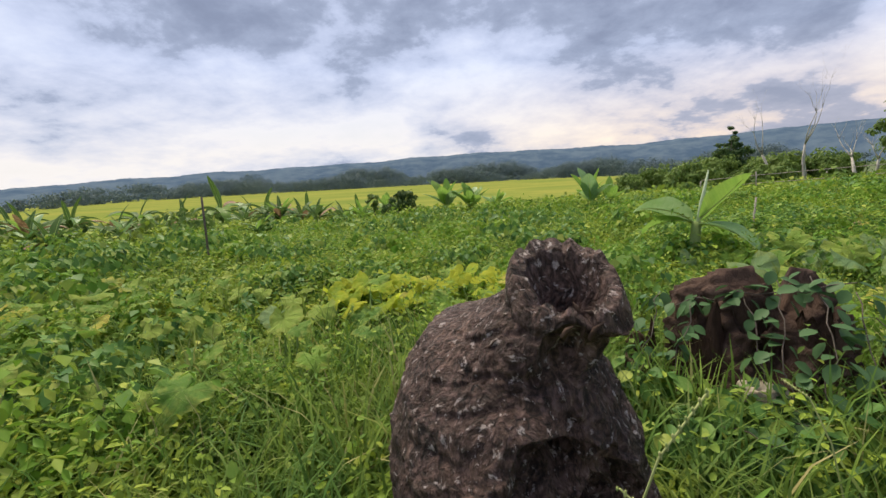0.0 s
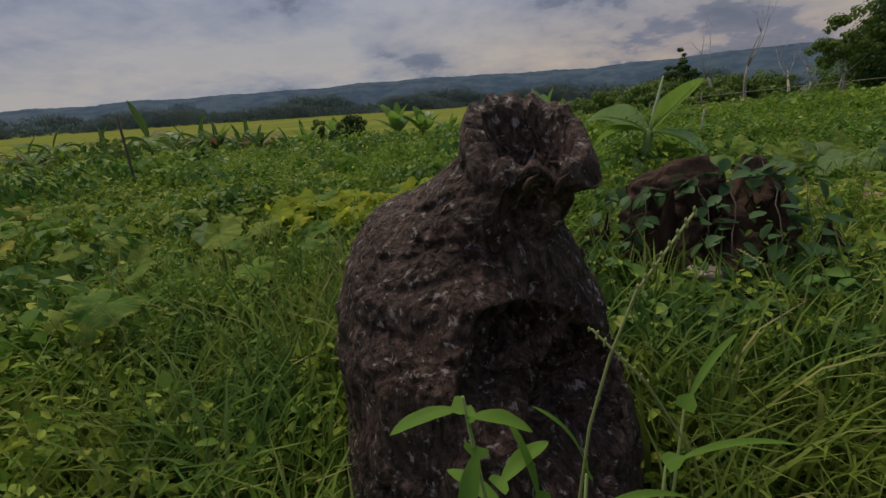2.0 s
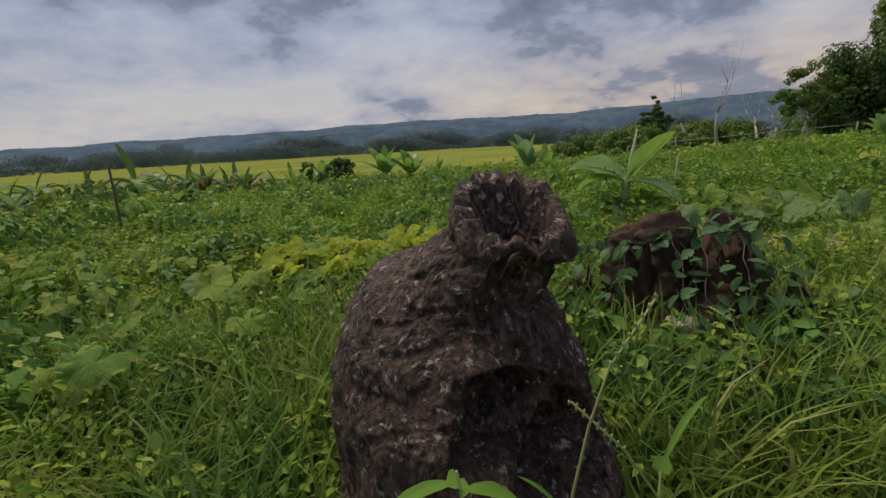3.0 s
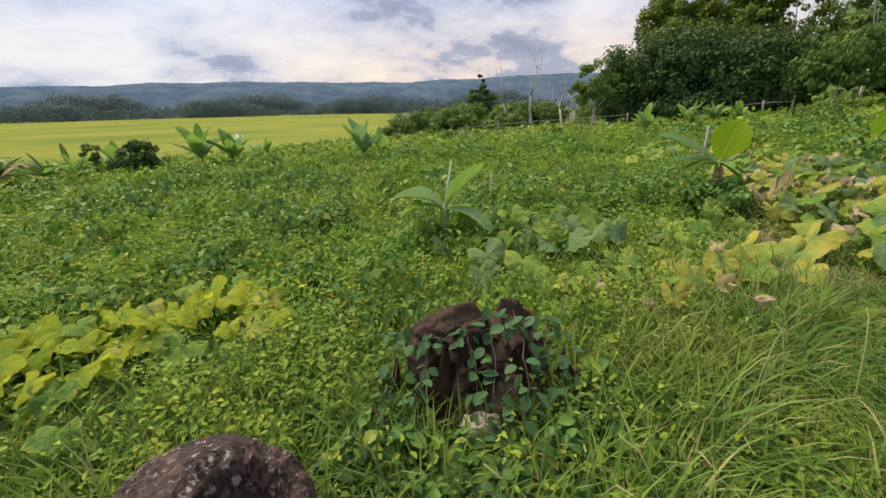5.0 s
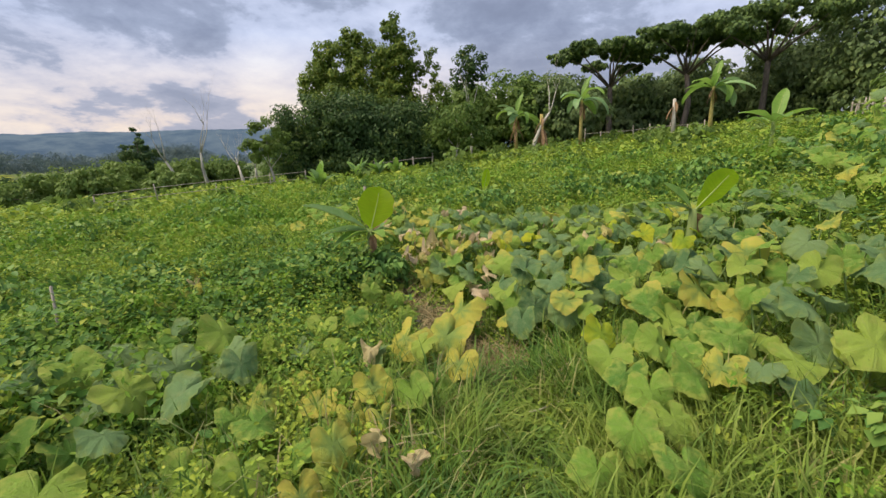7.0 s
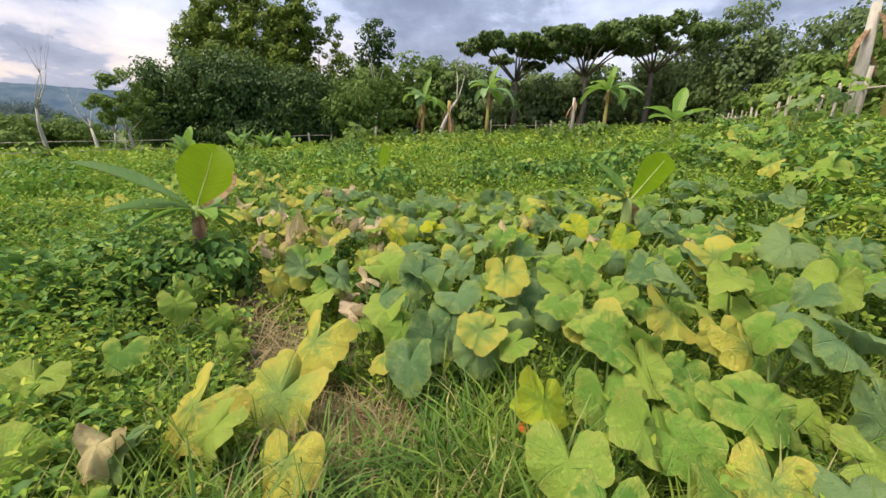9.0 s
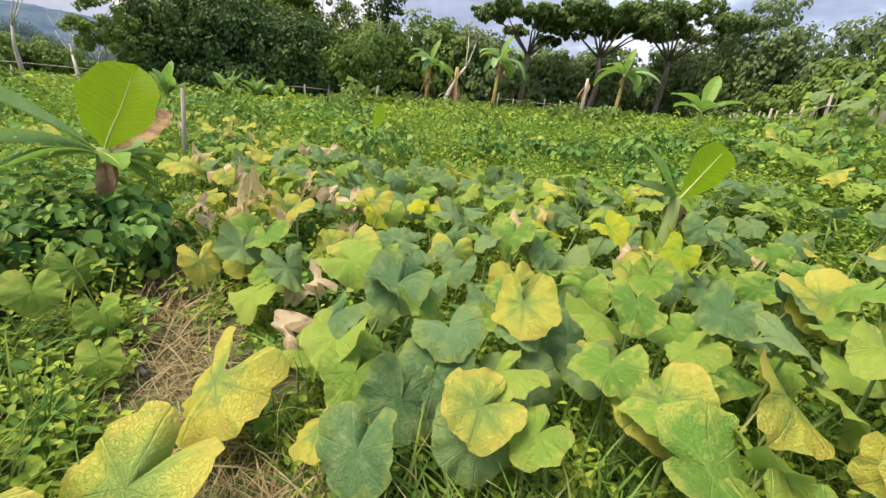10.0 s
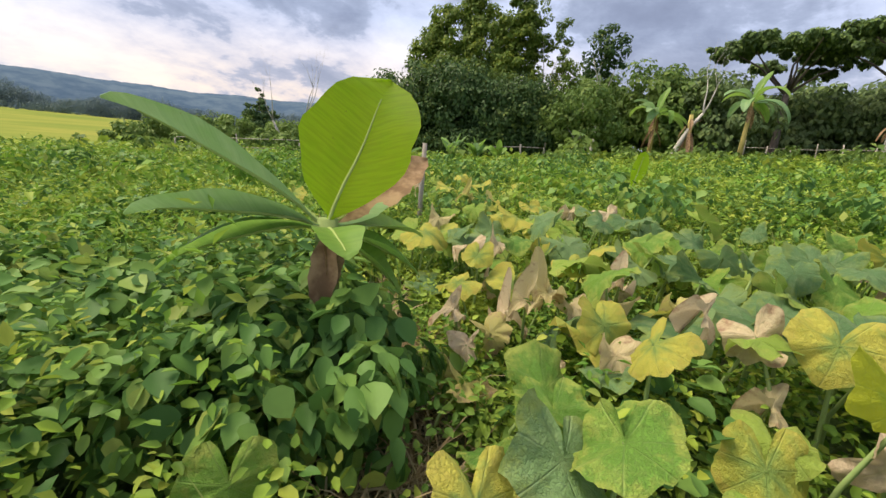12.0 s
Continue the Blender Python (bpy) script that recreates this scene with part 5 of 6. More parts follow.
vine("low green pumpkin leaves trailing through short grass", [(3.76, 0.71, 0.34, 0.25, 262, 34, "g"), (3.90, 0.82, 0.34, 0.24, 285, 28, "g"), (3.60, 0.62, 0.30, 0.22, 240, 34, "g"), (3.44, 0.79, 0.34, 0.26, 262, 30, "g"), (3.33, 0.60, 0.28, 0.24, 250, 28, "g"), (4.05, 0.90, 0.36, 0.24, 275, 30, "g"), (4.30, 0.96, 0.38, 0.22, 262, 36, "l"), (3.95, 0.50, 0.34, 0.26, 240, 30, "g"), (3.30, 0.92, 0.22, 0.22, 270, 30, "g"), (3.12, 0.62, 0.22, 0.22, 250, 30, "g"), (4.2, 0.66, 0.38, 0.26, 255, 34, "g"), (3.06, 0.42, 0.24, 0.20, 250, 30, "g"), (2.8, 0.35, 0.2, 0.18, 250, 30, "b")])
vine("lime green leaves along the bare strip", [(5.02, 3.05, 0.30, 0.20, 220, 60, "g"), (5.28, 3.16, 0.28, 0.20, 215, 66, "g"), (5.55, 3.32, 0.28, 0.19, 210, 68, "g"), (5.12, 2.86, 0.18, 0.19, 215, 60, "g"), (4.5, 2.9, 0.28, 0.22, 240, 30, "g"), (4.2, 3.0, 0.30, 0.24, 250, 30, "g"), (3.8, 3.1, 0.30, 0.22, 230, 35, "g"), (4.9, 2.62, 0.16, 0.17, 225, 55, "g")])
vine("pumpkin leaves yellowing beyond the banana plant", sow(r0, 70, lambda r: (lambda x: (x, r.uniform(max(1.8, 0.6 * x - 1.3), 0.6 * x + 1.6)))(r.uniform(6.6, 10.5)), 0.36, mixk(("g", 5), ("y", 3), ("d", 1), ("b", 1.2)), flat_h(0.28, 0.46), wide(0.20, 0.32), (190, 300), (5, 35)))
vine("pumpkin vine climbing the slope above the patch", sow(r0, 110, lambda r: (r.uniform(5.2, 13.0), r.uniform(-5.5, -1.6)), 0.40, mixk(("g", 6), ("b", 3), ("y", 2)), flat_h(0.34, 0.60), wide(0.22, 0.36), (240, 360), (10, 45)))
vine("withered pale leaves in the weeds below the banana plant", [(4.79, 5.17, 0.34, 0.22, 200, 50, "d"), (4.62, 5.0, 0.32, 0.20, 220, 40, "y"), (5.05, 5.42, 0.36, 0.20, 190, 45, "y"), (4.35, 5.3, 0.34, 0.20, 210, 30, "g"), (4.2, 4.8, 0.34, 0.20, 200, 35, "y"), (3.9, 5.0, 0.34, 0.18, 230, 30, "g")])
vine("tall leafy vine heaped near the fence", sow(r0, 34, box(11.4, 12.8, -4.3, -3.3), 0.20, mixk(("g", 5), ("b", 2)), flat_h(0.6, 1.45), wide(0.24, 0.36), (240, 360), (10, 50)))

# creeper over the low stump
CREEPER = leafy("creeper_leaf", [(0.0, (0.060, 0.125, 0.050)), (0.6, (0.10, 0.185, 0.075)), (1.0, (0.16, 0.25, 0.09))], glow=0.2, rough=0.45)
top = tagged(new("creeping_vine"), "thin creeper with small oval leaves over a rotten stump", "vine")
top.location = (BX, BY, BZ)
top.rotation_euler = (0, 0, radians(-28))
OVAL = np.array([(0, 0, 0), (0.26, 0.16, 0.06), (0.38, 0.45, 0.09), (0.25, 0.78, 0.05), (0, 1.0, -0.06), (-0.25, 0.78, 0.05), (-0.38, 0.45, 0.09), (-0.26, 0.16, 0.06), (0, 0.45, 0.0)])
oval = raw_mesh("leaf", OVAL, np.array([(8, k, (k + 1) % 8) for k in range(8)]), True)
oval.materials.append(CREEPER)
rv = random.Random(5)
STRANDS = [((-0.36, 0.10, 0.46), (-0.40, -0.12, 0.38), (-0.42, -0.30, 0.10)), ((-0.20, 0.05, 0.52), (-0.26, -0.20, 0.44), (-0.32, -0.34, 0.12)), ((-0.05, 0.02, 0.55), (-0.04, -0.24, 0.46), (-0.02, -0.32, 0.16)), ((0.05, 0.02, 0.57), (0.05, -0.25, 0.44), (0.04, -0.34, 0.22)), ((0.16, 0.0, 0.60), (0.17, -0.27, 0.46), (0.15, -0.34, 0.20)), ((0.28, 0.05, 0.54), (0.30, -0.18, 0.42), (0.33, -0.30, 0.16)), ((0.38, 0.10, 0.42), (0.44, -0.06, 0.32), (0.46, -0.25, 0.08)), ((-0.30, -0.02, 0.46), (0.0, -0.10, 0.56), (0.26, -0.06, 0.58)), ((-0.10, -0.34, 0.26), (0.10, -0.44, 0.22), (0.36, -0.42, 0.14)), ((0.0, -0.36, 0.20), (0.12, -0.56, 0.22), (0.30, -0.66, 0.22)), ((-0.30, -0.36, 0.14), (-0.20, -0.50, 0.20), (-0.02, -0.62, 0.22)), ((-0.40, -0.24, 0.26), (-0.52, -0.34, 0.20), (-0.60, -0.44, 0.18))]
for p0, p1, p2 in STRANDS:
    p0, p1, p2 = Vector(p0), Vector(p1), Vector(p2)
    pts = []
    for k in range(9):
        f = k / 8
        p = p0 * (1 - f) ** 2 + p1 * 2 * f * (1 - f) + p2 * f * f
        p += Vector((rv.uniform(-0.02, 0.02), rv.uniform(-0.03, 0.0), rv.uniform(-0.015, 0.015)))
        pts.append(p)
        for side in (-1, 1, 1, -1):
            if rv.random() < 0.30:
                continue
            ob = new("leaf", oval)
            ob.parent = top
            ob.matrix_local = Matrix.Translation(p + Vector((rv.uniform(0.0, 0.045) * side, rv.uniform(-0.03, 0.0), rv.uniform(-0.03, 0.03)))) @ Matrix.Rotation(radians(180 + side * rv.uniform(20, 110)), 4, "Z") @ Matrix.Rotation(radians(rv.uniform(-65, 5)), 4, "X") @ Matrix.Rotation(radians(rv.uniform(-30, 30)), 4, "Y") @ Matrix.Scale(rv.uniform(0.042, 0.075), 4)
    bm = bmesh.new()
    tube(bm, pts, [0.0022] * 9, 5, False)
    part("stem", bm, TRUNK, top)


# ---- small things ----
def lump(name, label, category, x, y, size, mat, seed, sink=0.3):
    top = tagged(new(name), label, category)
    top.location = (x, y, gz(x, y))
    bm = bmesh.new()
    bmesh.ops.create_icosphere(bm, subdivisions=4, radius=1.0)
    for v in bm.verts:
        v.co *= 1 + 0.30 * noise.noise(v.co * 1.3 + Vector((seed, 0, 0))) + 0.10 * noise.noise(v.co * 4 + Vector((0, seed, 0)))
        v.co = Vector((v.co.x * size[0], v.co.y * size[1], v.co.z * size[2] + size[2] * (1 - sink)))
    part("body", bm, mat, top)


lump("rock", "dark grey rock lying in dry straw", "rock", 5.22, 3.16, (0.085, 0.07, 0.07), ROCK, 2.0)


def fallen_stick(x, y, length, heading, label):
    top = tagged(new("stick"), label, "stick")
    top.location = (x, y, gz(x, y))
    r = random.Random(int(x * 100))
    bm = bmesh.new()
    pts, p = [], Vector((0, 0, 0.03))
    for k in range(6):
        pts.append(p.copy())
        p += Vector((math.sin(radians(heading)), math.cos(radians(heading)), 0.06)) * length / 5 + Vector((r.uniform(-0.02, 0.02), r.uniform(-0.02, 0.02), 0))
    tube(bm, pts, [0.012, 0.011, 0.010, 0.008, 0.007, 0.004], 7)
    part("wood", bm, POST, top)


fallen_stick(4.18, 1.06, 0.38, 310, "bare grey stick lying in the grass")
fallen_stick(5.02, 2.55, 0.30, 20, "thin dry twig lying in the straw")

ORANGE = leafy("fallen_orange_leaf", [(0.0, (0.62, 0.16, 0.04)), (1.0, (0.66, 0.20, 0.05))], glow=0.2)
top = tagged(new("fallen_leaf"), "small fallen orange-red leaf under the vine", "leaf")
top.location = (4.52, 1.02, gz(4.52, 1.02) + 0.12)
bm, rib = blade_mesh("blade", 0.085, 0.05, 0.7, full=0.2)
ob = part("blade", bm, ORANGE, top)
ob.rotation_euler = (0.5, 0.3, 2.0)

# a broad-bladed sprig before the tall stump
SPRIG = leafy("sprig_leaf", [(0.0, (0.13, 0.27, 0.04)), (1.0, (0.21, 0.36, 0.06))], glow=0.4)
top = tagged(new("weed_sprig"), "bright green sprig with lance-shaped leaves", "weed")
top.location = (0.10, 0.74, gz(0.10, 0.74))
tip = 0.535 - gz(0.10, 0.74)
bm = bmesh.new()
tube(bm, [(0.03, -0.02, -0.05), (0.02, 0.01, tip * 0.5), (-0.03, 0.0, tip)], [0.004, 0.004, 0.002], 6)
part("stem", bm, STALK, top)
for z, heading, lift, length in ((0.36, -95, 5, 0.10), (0.35, 100, 0, 0.09), (0.31, 215, -40, 0.10), (0.25, 60, 25, 0.11), (0.21, -50, 30, 0.11), (0.15, 150, 30, 0.10)):
    bm, rib = blade_mesh("leaf", length * 0.78, 0.021, 0.6, full=0.1)
    ob = part("leaf", bm, SPRIG, top)
    ob.matrix_local = Matrix.Translation((-0.03 + 0.3 * (0.36 - z), 0, z + tip - 0.375)) @ Matrix.Rotation(-radians(heading), 4, "Z") @ Matrix.Rotation(radians(lift), 4, "X")


def seed_stalk(x, y, points, label):
    top = tagged(new("grass_stalk"), label, "grass", "seeding grass stalks")
    top.location = (x, y, gz(x, y))
    bm = bmesh.new()
    tube(bm, points, [0.0025 - 0.0012 * k / len(points) for k in range(len(points))], 5)
    part("stem", bm, STRAW_GREEN, top)
    bm = bmesh.new()
    a, b = Vector(points[-2]), Vector(points[-1])
    for k in range(16):
        p = a.lerp(b, k / 15)
        bmesh.ops.create_icosphere(bm, subdivisions=1, radius=0.0026, matrix=Matrix.Translation(p + Vector((0.003 * (-1) ** k, 0, 0))) @ Matrix.Diagonal((0.7, 0.7, 1.6, 1)))
    part("seed_head", bm, STRAW_GREEN, top)


STRAW_GREEN = leafy("seeding_grass", [(0.0, (0.34, 0.42, 0.14)), (1.0, (0.52, 0.52, 0.24))], glow=0.2)
seed_stalk(0.22, 0.80, [(0, 0, 0), (0.0, 0, 0.35), (0.015, 0, 0.58), (0.035, 0, 0.68), (0.06, 0, 0.76), (0.12, 0.0, 0.85)], "tall pale grass stalk leaning beside a stump")
seed_stalk(0.50, 0.82, [(0, 0, 0), (-0.03, 0, 0.25), (-0.10, 0, 0.46), (-0.19, -0.01, 0.60), (-0.27, -0.02, 0.69)], "tall pale grass stalk bent across a stump")
rs = random.Random(8)
for k in range(34):
    x, y = rs.uniform(0.7, 3.6), rs.uniform(1.0, 2.6)
    if abs(x - BX) < 0.5 and abs(y - BY) < 0.45:
        continue
    h, dx, dy = rs.uniform(0.35, 0.6), rs.uniform(-0.25, 0.25), rs.uniform(-0.2, 0.2)
    seed_stalk(x, y, [(0, 0, 0), (dx * 0.15, dy * 0.15, h * 0.4), (dx * 0.45, dy * 0.45, h * 0.75), (dx * 0.8, dy * 0.8, h * 0.95), (dx * 1.2, dy * 1.2, h)], "slender seeding grass stalk arching over the grass")


def broad_blade(x, y, z, length, heading, lift, label):
    """A single broad grass blade on its sheath."""
    top = tagged(new("grass_sprout"), label, "grass", "broad grass blades")
    top.location = (x, y, gz(x, y))
    rise = z - gz(x, y)
    bm = bmesh.new()
    tube(bm, [(0, 0, -0.03), (0.004, 0, rise * 0.5), (0, 0, rise)], [0.003, 0.003, 0.002], 5)
    part("sheath", bm, STALK, top)
    bm, rib = blade_mesh("blade", length * 0.8, 0.011, 0.9, full=0.0)
    ob = part("blade", bm, SPRIG, top)
    ob.matrix_local = Matrix.Translation((0, 0, rise)) @ Matrix.Rotation(-radians(heading), 4, "Z") @ Matrix.Rotation(radians(lift), 4, "X")


for x, y, z, length, heading, lift in ((0.15, 0.74, 0.38, 0.13, 330, 82), (0.21, 0.75, 0.40, 0.15, 280, 80), (0.19, 0.72, 0.37, 0.20, 80, 14), (0.06, 0.72, 0.34, 0.14, 265, 20), (0.33, 0.78, 0.36, 0.22, 95, 30), (0.40, 0.85, 0.38, 0.22, 60, 45)):
    broad_blade(x, y, z, length, heading, lift, "broad green grass blade before a dark stump")


# ---- weeds and grass ----
LINE = np.array([(0.0, 0.3), (0.65, 0.55), (1.36, 0.75), (2.8, 1.1), (3.76, 1.25), (4.5, 1.85), (4.9, 2.4)])


def line_gap(x, y):
    """Distance from the trodden line across the field."""
    best = np.full(x.shape, 1e9)
    for (ax_, ay_), (bx, by) in zip(LINE, LINE[1:]):
        dx, dy = bx - ax_, by - ay_
        t = np.clip(((x - ax_) * dx + (y - ay_) * dy) / (dx * dx + dy * dy), 0, 1)
        best = np.minimum(best, np.hypot(x - ax_ - t * dx, y - ay_ - t * dy))
    return best


def strip_gap(x, y):
    """Signed distance from the bare strip's middle line, and whether the place lies along it."""
    s = ((x - 4.3) - (y - 1.62)) / math.sqrt(2)
    along = ((x - 4.3) + (y - 1.62)) / math.sqrt(2)
    return s, (along > -0.1) & (along < 3.6)


def bare(x, y):
    s, on = strip_gap(x, y)
    strip = on & (np.abs(s + 0.04) < 0.20 + 0.06 * lumps(x, y, 5.0))
    patch = np.hypot((x - 4.45) / 0.22, (y - 1.62) / 0.2) < 1
    stump_a = np.hypot((x - 0.19) / 0.33, (y - 1.25) / 0.40) < 1
    stump_b = np.hypot((x - BX) / 0.34, (y - BY) / 0.24) < 1
    yellow = (np.hypot((x + 0.15) / 0.75, (y - 3.3) / 0.6) < 1) & (rng.random(x.shape) < 0.75)
    return strip | patch | stump_a | stump_b | yellow


def broad_zone(x, y):
    s, on = strip_gap(x, y)
    a = np.exp(-(((x - 5.3) / 1.9) ** 2 + ((y - 4.9) / 1.5) ** 2)) * (s < -0.1)
    b = 0.55 * (y < -0.8) * (x > 4.5)
    return np.clip(a * 1.4 + b + 0.6 * np.clip(lumps(x, y, 1.1, 4.0) * 3 - 0.9, 0, 1), 0, 1)


def canopy(x, y):
    """Height of the weeds over the ground."""
    h = 0.25 + 0.15 * lumps(x, y, 1.7, 1.0) + 0.12 * lumps(x, y, 4.4, 2.0) + 0.07 * lumps(x, y, 9.5, 5.0) + 0.16 * broad_zone(x, y) + 0.10 * np.clip((-y - 0.5) / 3, 0, 1)
    h = h * np.clip(0.22 + line_gap(x, y) / 1.2, 0.22, 1.0)
    pumpkins = (x > 4.2) & (x < 8.8) & (y > -2.0) & (strip_gap(x, y)[0] > 0.1)
    return np.clip(np.where(pumpkins, h * 0.8, h), 0.07, 0.7)


def plants(count, lo, hi, region, leaves_each, leaf, name, label, shape, mat, want, squat=1.0, tall=1.0, slim=1.0):
    """Upright weeds: leaves in spirals about each stem."""
    x, y = rng.uniform(region[0], region[1], count * 3), rng.uniform(region[2], region[3], count * 3)
    d = line_gap(x, y)
    ok = (d >= lo) & (d < hi) & ~bare(x, y) & (rng.random(len(x)) < want(x, y)) & (d > np.where(x < 1.0, 0.40, 0.02))
    x, y = x[ok][:count], y[ok][:count]
    k = len(x)
    h = canopy(x, y) * rng.uniform(0.55, 1.25, k) * tall
    size = leaf * rng.uniform(0.7, 1.35, k)
    idx = np.repeat(np.arange(k), leaves_each)
    step = np.tile(np.arange(leaves_each), k)
    f = (step + rng.random(len(idx))) / leaves_each
    f = 0.22 + 0.78 * f ** 0.75
    yaw = step * 2.4 + idx * 1.3 + rng.normal(0, 0.4, len(idx))
    lean = rng.normal(0, 0.10, (k, 2))
    out = rng.uniform(0.0, 0.9, len(idx)) * size[idx]
    px = x[idx] + lean[idx, 0] * f - np.sin(yaw) * out
    py = y[idx] + lean[idx, 1] * f + np.cos(yaw) * out
    pz = ground(x[idx], y[idx]) + h[idx] * f * squat
    tilt = rng.normal(0.15, 0.50, len(idx)) - 0.35 * (1 - f)
    sz = size[idx] * (1.15 - 0.45 * f) * rng.uniform(0.75, 1.25, len(idx))
    mesh = scatter(name, shape, np.stack([px, py, pz], -1), yaw, tilt, rng.normal(0, 0.35, len(idx)), sz, rng.uniform(slim * 0.75, slim * 1.25, len(idx)))
    return tagged(link_mesh(name, mesh, mat), label, "weeds", kind="stuff")


def field(x, y):
    return np.ones_like(x)


def fan(x, y):
    """The part of the field that lies ahead of the walk."""
    az = np.degrees(np.arctan2(x - 0.6, y + 1.0))
    return ((az > -62) & (az < 128)).astype(float)


def grassy(x, y):
    g = np.exp(-(((x - 0.9) / 1.9) ** 2 + ((y - 1.4) / 1.3) ** 2)) + 0.9 * np.exp(-(((x - 3.4) / 1.2) ** 2 + ((y - 0.7) / 1.2) ** 2)) + 0.25
    return np.clip(g, 0, 1) * fan(x, y) * (~bare(x, y)) * (1 - 0.7 * broad_zone(x, y))


plants(12000, 0.0, 2.6, (-3.0, 7.6, -1.6, 5.2), 12, 0.046, "low_weeds", "low bright green leafy weeds", LEAF6, WEED, lambda x, y: fan(x, y) * (1 - broad_zone(x, y)) * (1 - 0.55 * grassy(x, y)) * np.where((x > 4.3) & (y < 2.6) & (y > -1.4), 0.7, 1.0) * np.where((x > 1.6) & (x < 4.4) & (y < 0.9), 0.4, 1.0), slim=0.8)
plants(3600, 0.0, 3.6, (-3.0, 9.0, -3.6, 6.6), 12, 0.085, "broad_weeds", "broad-leaved dark green weeds", LEAF8, BROAD, lambda x, y: fan(x, y) * broad_zone(x, y))
plants(21000, 2.6, 6.5, (-6.5, 11.5, -5.5, 9.0), 10, 0.080, "weeds", "bright green weeds covering the field", LEAF4, WEED, lambda x, y: fan(x, y) * (1 - 0.6 * broad_zone(x, y)), slim=0.7)
plants(5000, 3.0, 9.0, (-6.5, 14.0, -8.0, 11.0), 9, 0.11, "broad_weeds", "darker broad-leaved weeds across the field", LEAF4, BROAD, lambda x, y: fan(x, y) * np.clip(broad_zone(x, y) + 0.12, 0, 1))
plants(15000, 6.5, 15.0, (-15, 20, -9, 18), 8, 0.11, "weeds", "green weeds farther across the field", LEAF4, WEED, lambda x, y: fan(x, y), tall=1.15, slim=0.75)
plants(16000, 15.0, 46.0, (-36, 46, -12, 46), 6, 0.30, "weeds", "green weeds at the far side of the field", LEAF4, WEED, lambda x, y: fan(x, y) * (y < 25 + 0.55 * np.maximum(x, 0)), tall=1.2)
plants(6000, 30.0, 80.0, (-60, 70, 20, 90), 6, 0.65, "scrub", "mixed green scrub between field and plain", LEAF4, MID_TREE, lambda x, y: (np.abs(lumps(x, y, 0.12, 3.0)) > 0.12) * (x > 0.45 * y - 3) * (y < 90) * (y > 24 + 0.4 * np.maximum(x, 0)), tall=1.6)

TALL_WEED = leafy("feathery_weed_leaf", [(0.0, (0.14, 0.27, 0.03)), (0.5, (0.24, 0.40, 0.045)), (1.0, (0.42, 0.48, 0.08))], (0.12, 0.26, 0.035), patch_scale=1.3)
plants(1500, 0.9, 4.0, (-5.0, 9.0, -3.0, 7.0), 26, 0.045, "tall_weeds", "taller feathery weeds standing above the rest", LEAF4, TALL_WEED, lambda x, y: fan(x, y) * (lumps(x, y, 2.1, 7.0) > -0.1) * ~((x > 4.1) & (x < 8.0) & (y < 2.8) & (y > -1.0)), tall=1.75, slim=0.6)
plants(4200, 4.0, 13.0, (-13, 18, -9, 16), 20, 0.075, "tall_weeds", "taller feathery weeds across the field", LEAF4, TALL_WEED, lambda x, y: fan(x, y) * (lumps(x, y, 1.3, 7.0) > 0.0), tall=1.7, slim=0.6)

plants(9000, 0.0, 9.0, (-8.0, 9.0, -9.0, 4.0), 8, 0.085, "weeds", "green weeds on the slope behind the start", LEAF4, WEED, lambda x, y: 1 - fan(x, y), slim=0.8)


def mounds(count, lo, hi, region, leaf, mat, name, label, seed, big_, per=150):
    """Low leafy clumps that stand out of the weeds."""
    x, y = rng.uniform(region[0], region[1], count * 6), rng.uniform(region[2], region[3], count * 6)
    d = line_gap(x, y)
    pumpkins = (x > 3.9) & (x < 8.6) & (y > -1.6) & (strip_gap(x, y)[0] > -0.3)
    yellow = np.hypot((x + 0.1) / 1.3, (y - 2.8) / 1.3) < 1
    ok = (d >= lo) & (d < hi) & (fan(x, y) > 0) & ~pumpkins & ~yellow & (lumps(x, y, 0.9, seed) > -0.25)
    x, y = x[ok][:count], y[ok][:count]
    k = len(x)
    rad = big_ * rng.uniform(0.6, 1.5, k)
    blobs = np.stack([x, y, ground(x, y) + 0.6 * canopy(x, y) + rad * 0.12, rad, rad * rng.uniform(0.7, 1.3, k), rad * rng.uniform(0.45, 0.75, k)], -1)
    at, face = crown_points(blobs, k * per, 0.34, 16)
    keep = at[:, 2] > ground(at[:, 0], at[:, 1]) + 0.04
    tagged(link_mesh(name, crown_mesh(name, (at[keep], face[keep]), leaf), mat), label, "weeds", kind="stuff")


skirt = [(BX - 0.476 * f + 0.879 * r_, BY - 0.879 * f - 0.476 * r_) for f, r_ in ((0.40, -0.34), (0.46, -0.14), (0.48, 0.10), (0.42, 0.32), (0.20, 0.50), (0.20, -0.52), (-0.05, 0.56), (-0.05, -0.56), (0.62, 0.22), (0.60, -0.30), (-0.32, 0.2), (-0.32, -0.2))]
skirt = [(x, y, BZ + 0.13, 0.17, 0.15, 0.15) for x, y in skirt]
tagged(link_mesh("weed_clumps", crown_mesh("weed_clumps", crown_points(skirt, 2600, 0.45, 14), 0.058, shape=LEAF8), BROAD), "leafy weeds crowding round a rotten stump", "weeds", kind="stuff")
bush = [(x, y, gz(x, y) + 0.30, 0.24, 0.22, 0.22) for x, y in ((5.52, 3.42), (5.62, 3.66), (5.76, 3.84), (5.95, 3.62), (5.66, 3.24), (5.36, 3.62), (5.40, 3.92), (5.90, 3.36))]
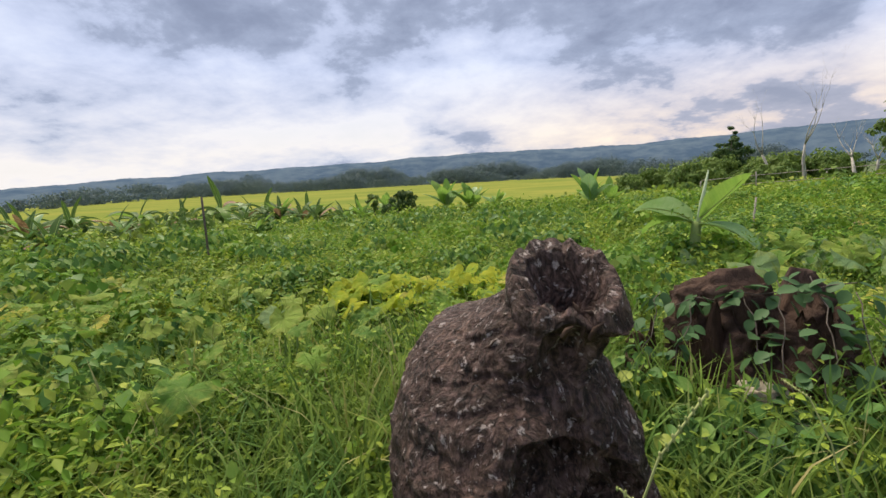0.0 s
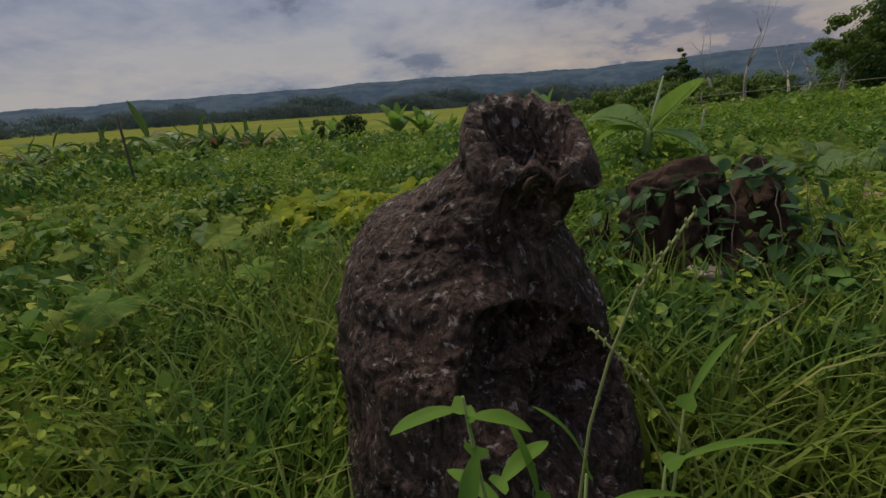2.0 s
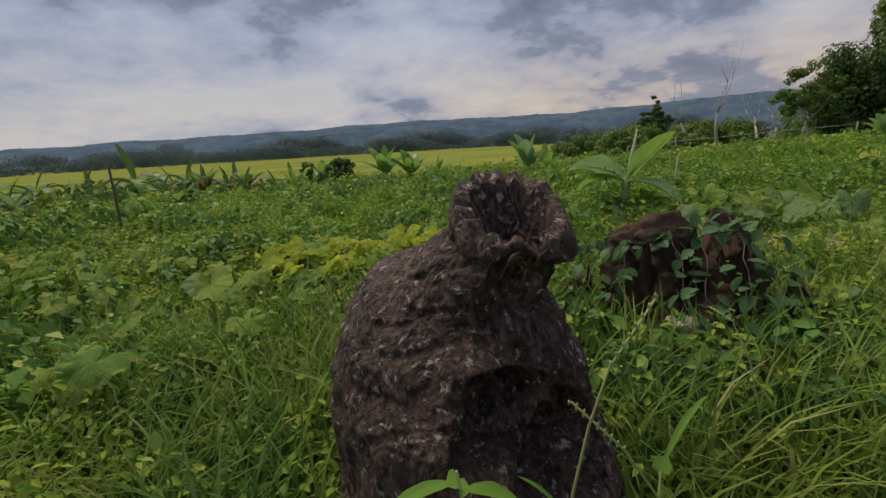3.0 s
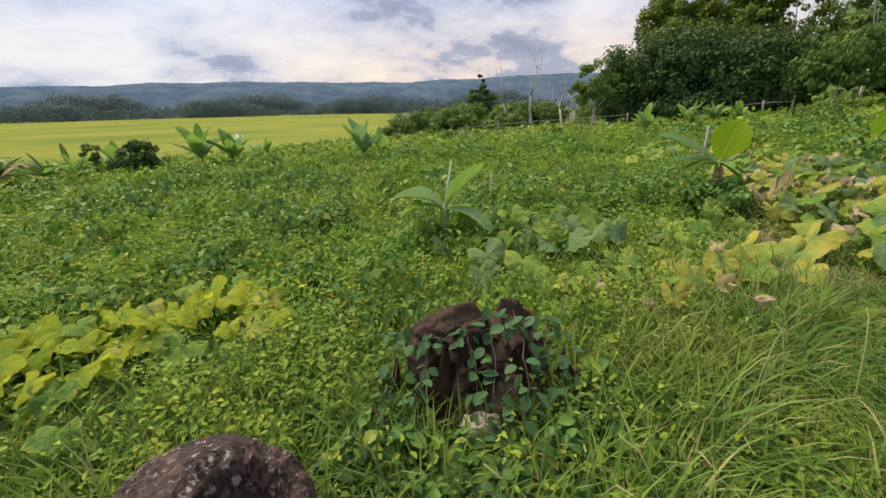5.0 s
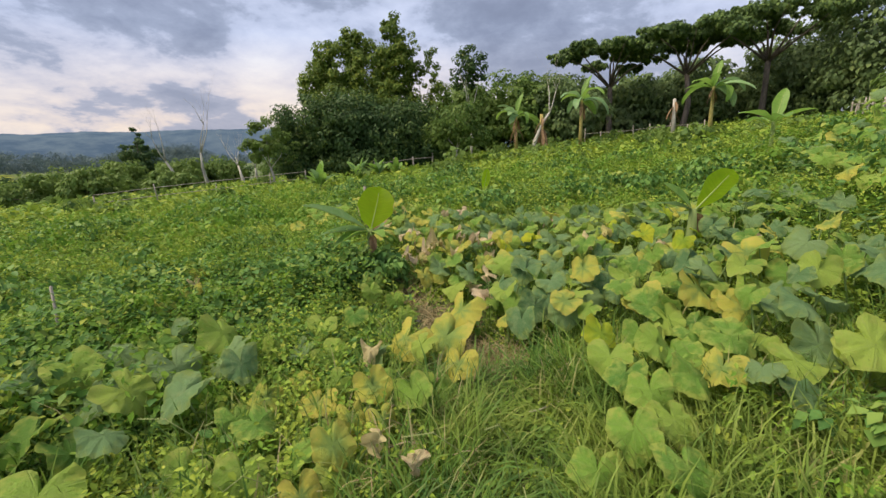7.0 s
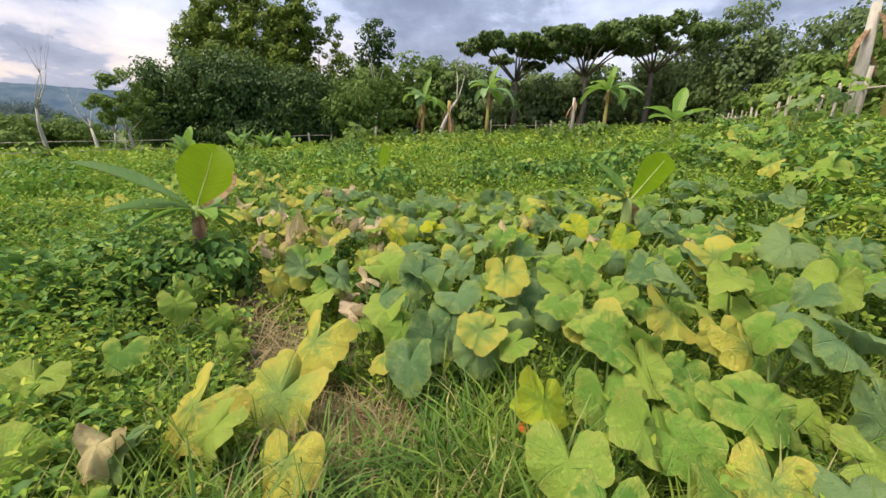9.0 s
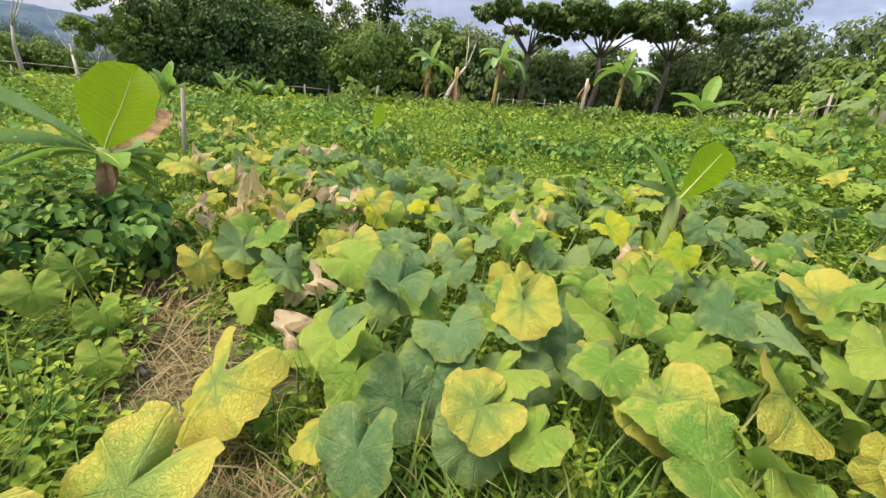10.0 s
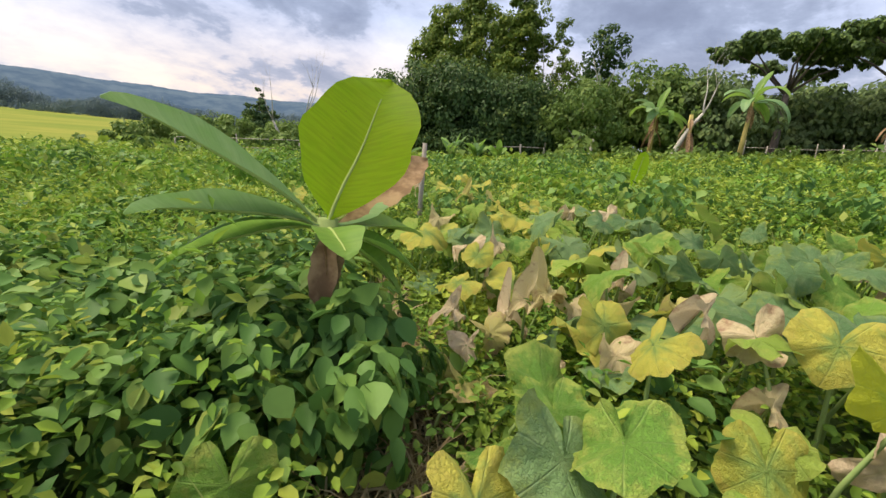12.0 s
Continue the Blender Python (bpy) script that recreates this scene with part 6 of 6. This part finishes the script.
tagged(link_mesh("weed_clumps", crown_mesh("weed_clumps", crown_points(bush, 3000, 0.42, 14), 0.075, shape=LEAF8), BROAD), "broad-leaved weeds crowding round a banana stem", "weeds", kind="stuff")
mounds(110, 1.3, 4.5, (-5, 9, -4, 7), 0.06, BROAD, "weed_clumps", "dark green leafy clumps among the weeds", 2.0, 0.28, 260)
mounds(100, 1.3, 4.5, (-5, 9, -4, 7), 0.05, TALL_WEED, "weed_clumps", "light green feathery clumps among the weeds", 5.0, 0.27, 260)
mounds(260, 4.5, 14.0, (-14, 19, -9, 16), 0.10, BROAD, "weed_clumps", "dark green clumps across the field", 3.0, 0.48, 200)
mounds(250, 4.5, 14.0, (-14, 19, -9, 16), 0.09, TALL_WEED, "weed_clumps", "light green clumps across the field", 6.0, 0.45, 200)
mounds(220, 14.0, 45.0, (-32, 44, -10, 26), 0.22, MID_TREE, "weed_clumps", "darker clumps at the far side of the field", 1.0, 0.8, 90)


def blades(count, region, lo, hi, length, name, label, mat, want, tilt0=1.15, tuft=6):
    x, y = rng.uniform(region[0], region[1], count), rng.uniform(region[2], region[3], count)
    d = line_gap(x, y)
    ok = (d >= lo) & (d < hi) & (rng.random(count) < want(x, y))
    x, y = np.repeat(x[ok], tuft), np.repeat(y[ok], tuft)
    k = len(x)
    x, y = x + rng.normal(0, 0.035, k), y + rng.normal(0, 0.035, k)
    gone = ~((np.hypot((x - 0.19) / 0.30, (y - 1.25) / 0.38) < 1) | (np.hypot((x - BX) / 0.32, (y - BY) / 0.24) < 1))
    x, y = x[gone], y[gone]
    k = len(x)
    size = length * rng.uniform(0.5, 1.4, k) * np.clip(0.48 + line_gap(x, y) / 1.0, 0.48, 1.0)
    mesh = scatter(name, BLADE, np.stack([x, y, ground(x, y) - 0.01], -1), rng.uniform(0, 6.283, k), rng.normal(tilt0, 0.30, k), rng.normal(0, 0.4, k), size, rng.uniform(0.3, 0.75, k))
    return tagged(link_mesh(name, mesh, mat), label, "grass", kind="stuff")


blades(16500, (-2.6, 5.2, -1.0, 3.6), 0.20, 2.6, 0.31, "grass", "long soft green grass around the stumps", GRASS, grassy)
blades(7000, (-6, 11, -5, 9), 2.2, 7.0, 0.36, "grass", "green grass between the weeds", GRASS, lambda x, y: fan(x, y) * 0.5)
blades(5200, (4.0, 7.2, 1.2, 4.6), 0.0, 4.0, 0.24, "dry_grass", "dry straw on the bare strip of soil", STRAW, lambda x, y: bare(x, y) * 1.0, tilt0=0.35, tuft=7)
blades(160, (2.4, 4.3, 1.2, 2.2), 0.2, 2.0, 0.3, "dry_grass", "dry yellow grass among the green", STRAW, lambda x, y: np.full_like(x, 0.5), tilt0=0.9, tuft=8)
blades(1500, (1.0, 4.4, 0.4, 1.8), 0.0, 0.45, 0.42, "grass", "short trodden grass along the way across the field", GRASS, field, tilt0=0.8)
blades(60, (4.2, 4.65, 1.5, 1.95), 0.0, 2.0, 0.30, "dry_grass", "clump of brown straw beside pumpkin leaves", STRAW, field, tilt0=0.8, tuft=12)
blades(110, (3.85, 4.7, -0.7, 0.15), 0.0, 3.0, 0.24, "dry_grass", "bleached dry grass at the edge of the patch", STRAW, field, tilt0=0.75, tuft=9)
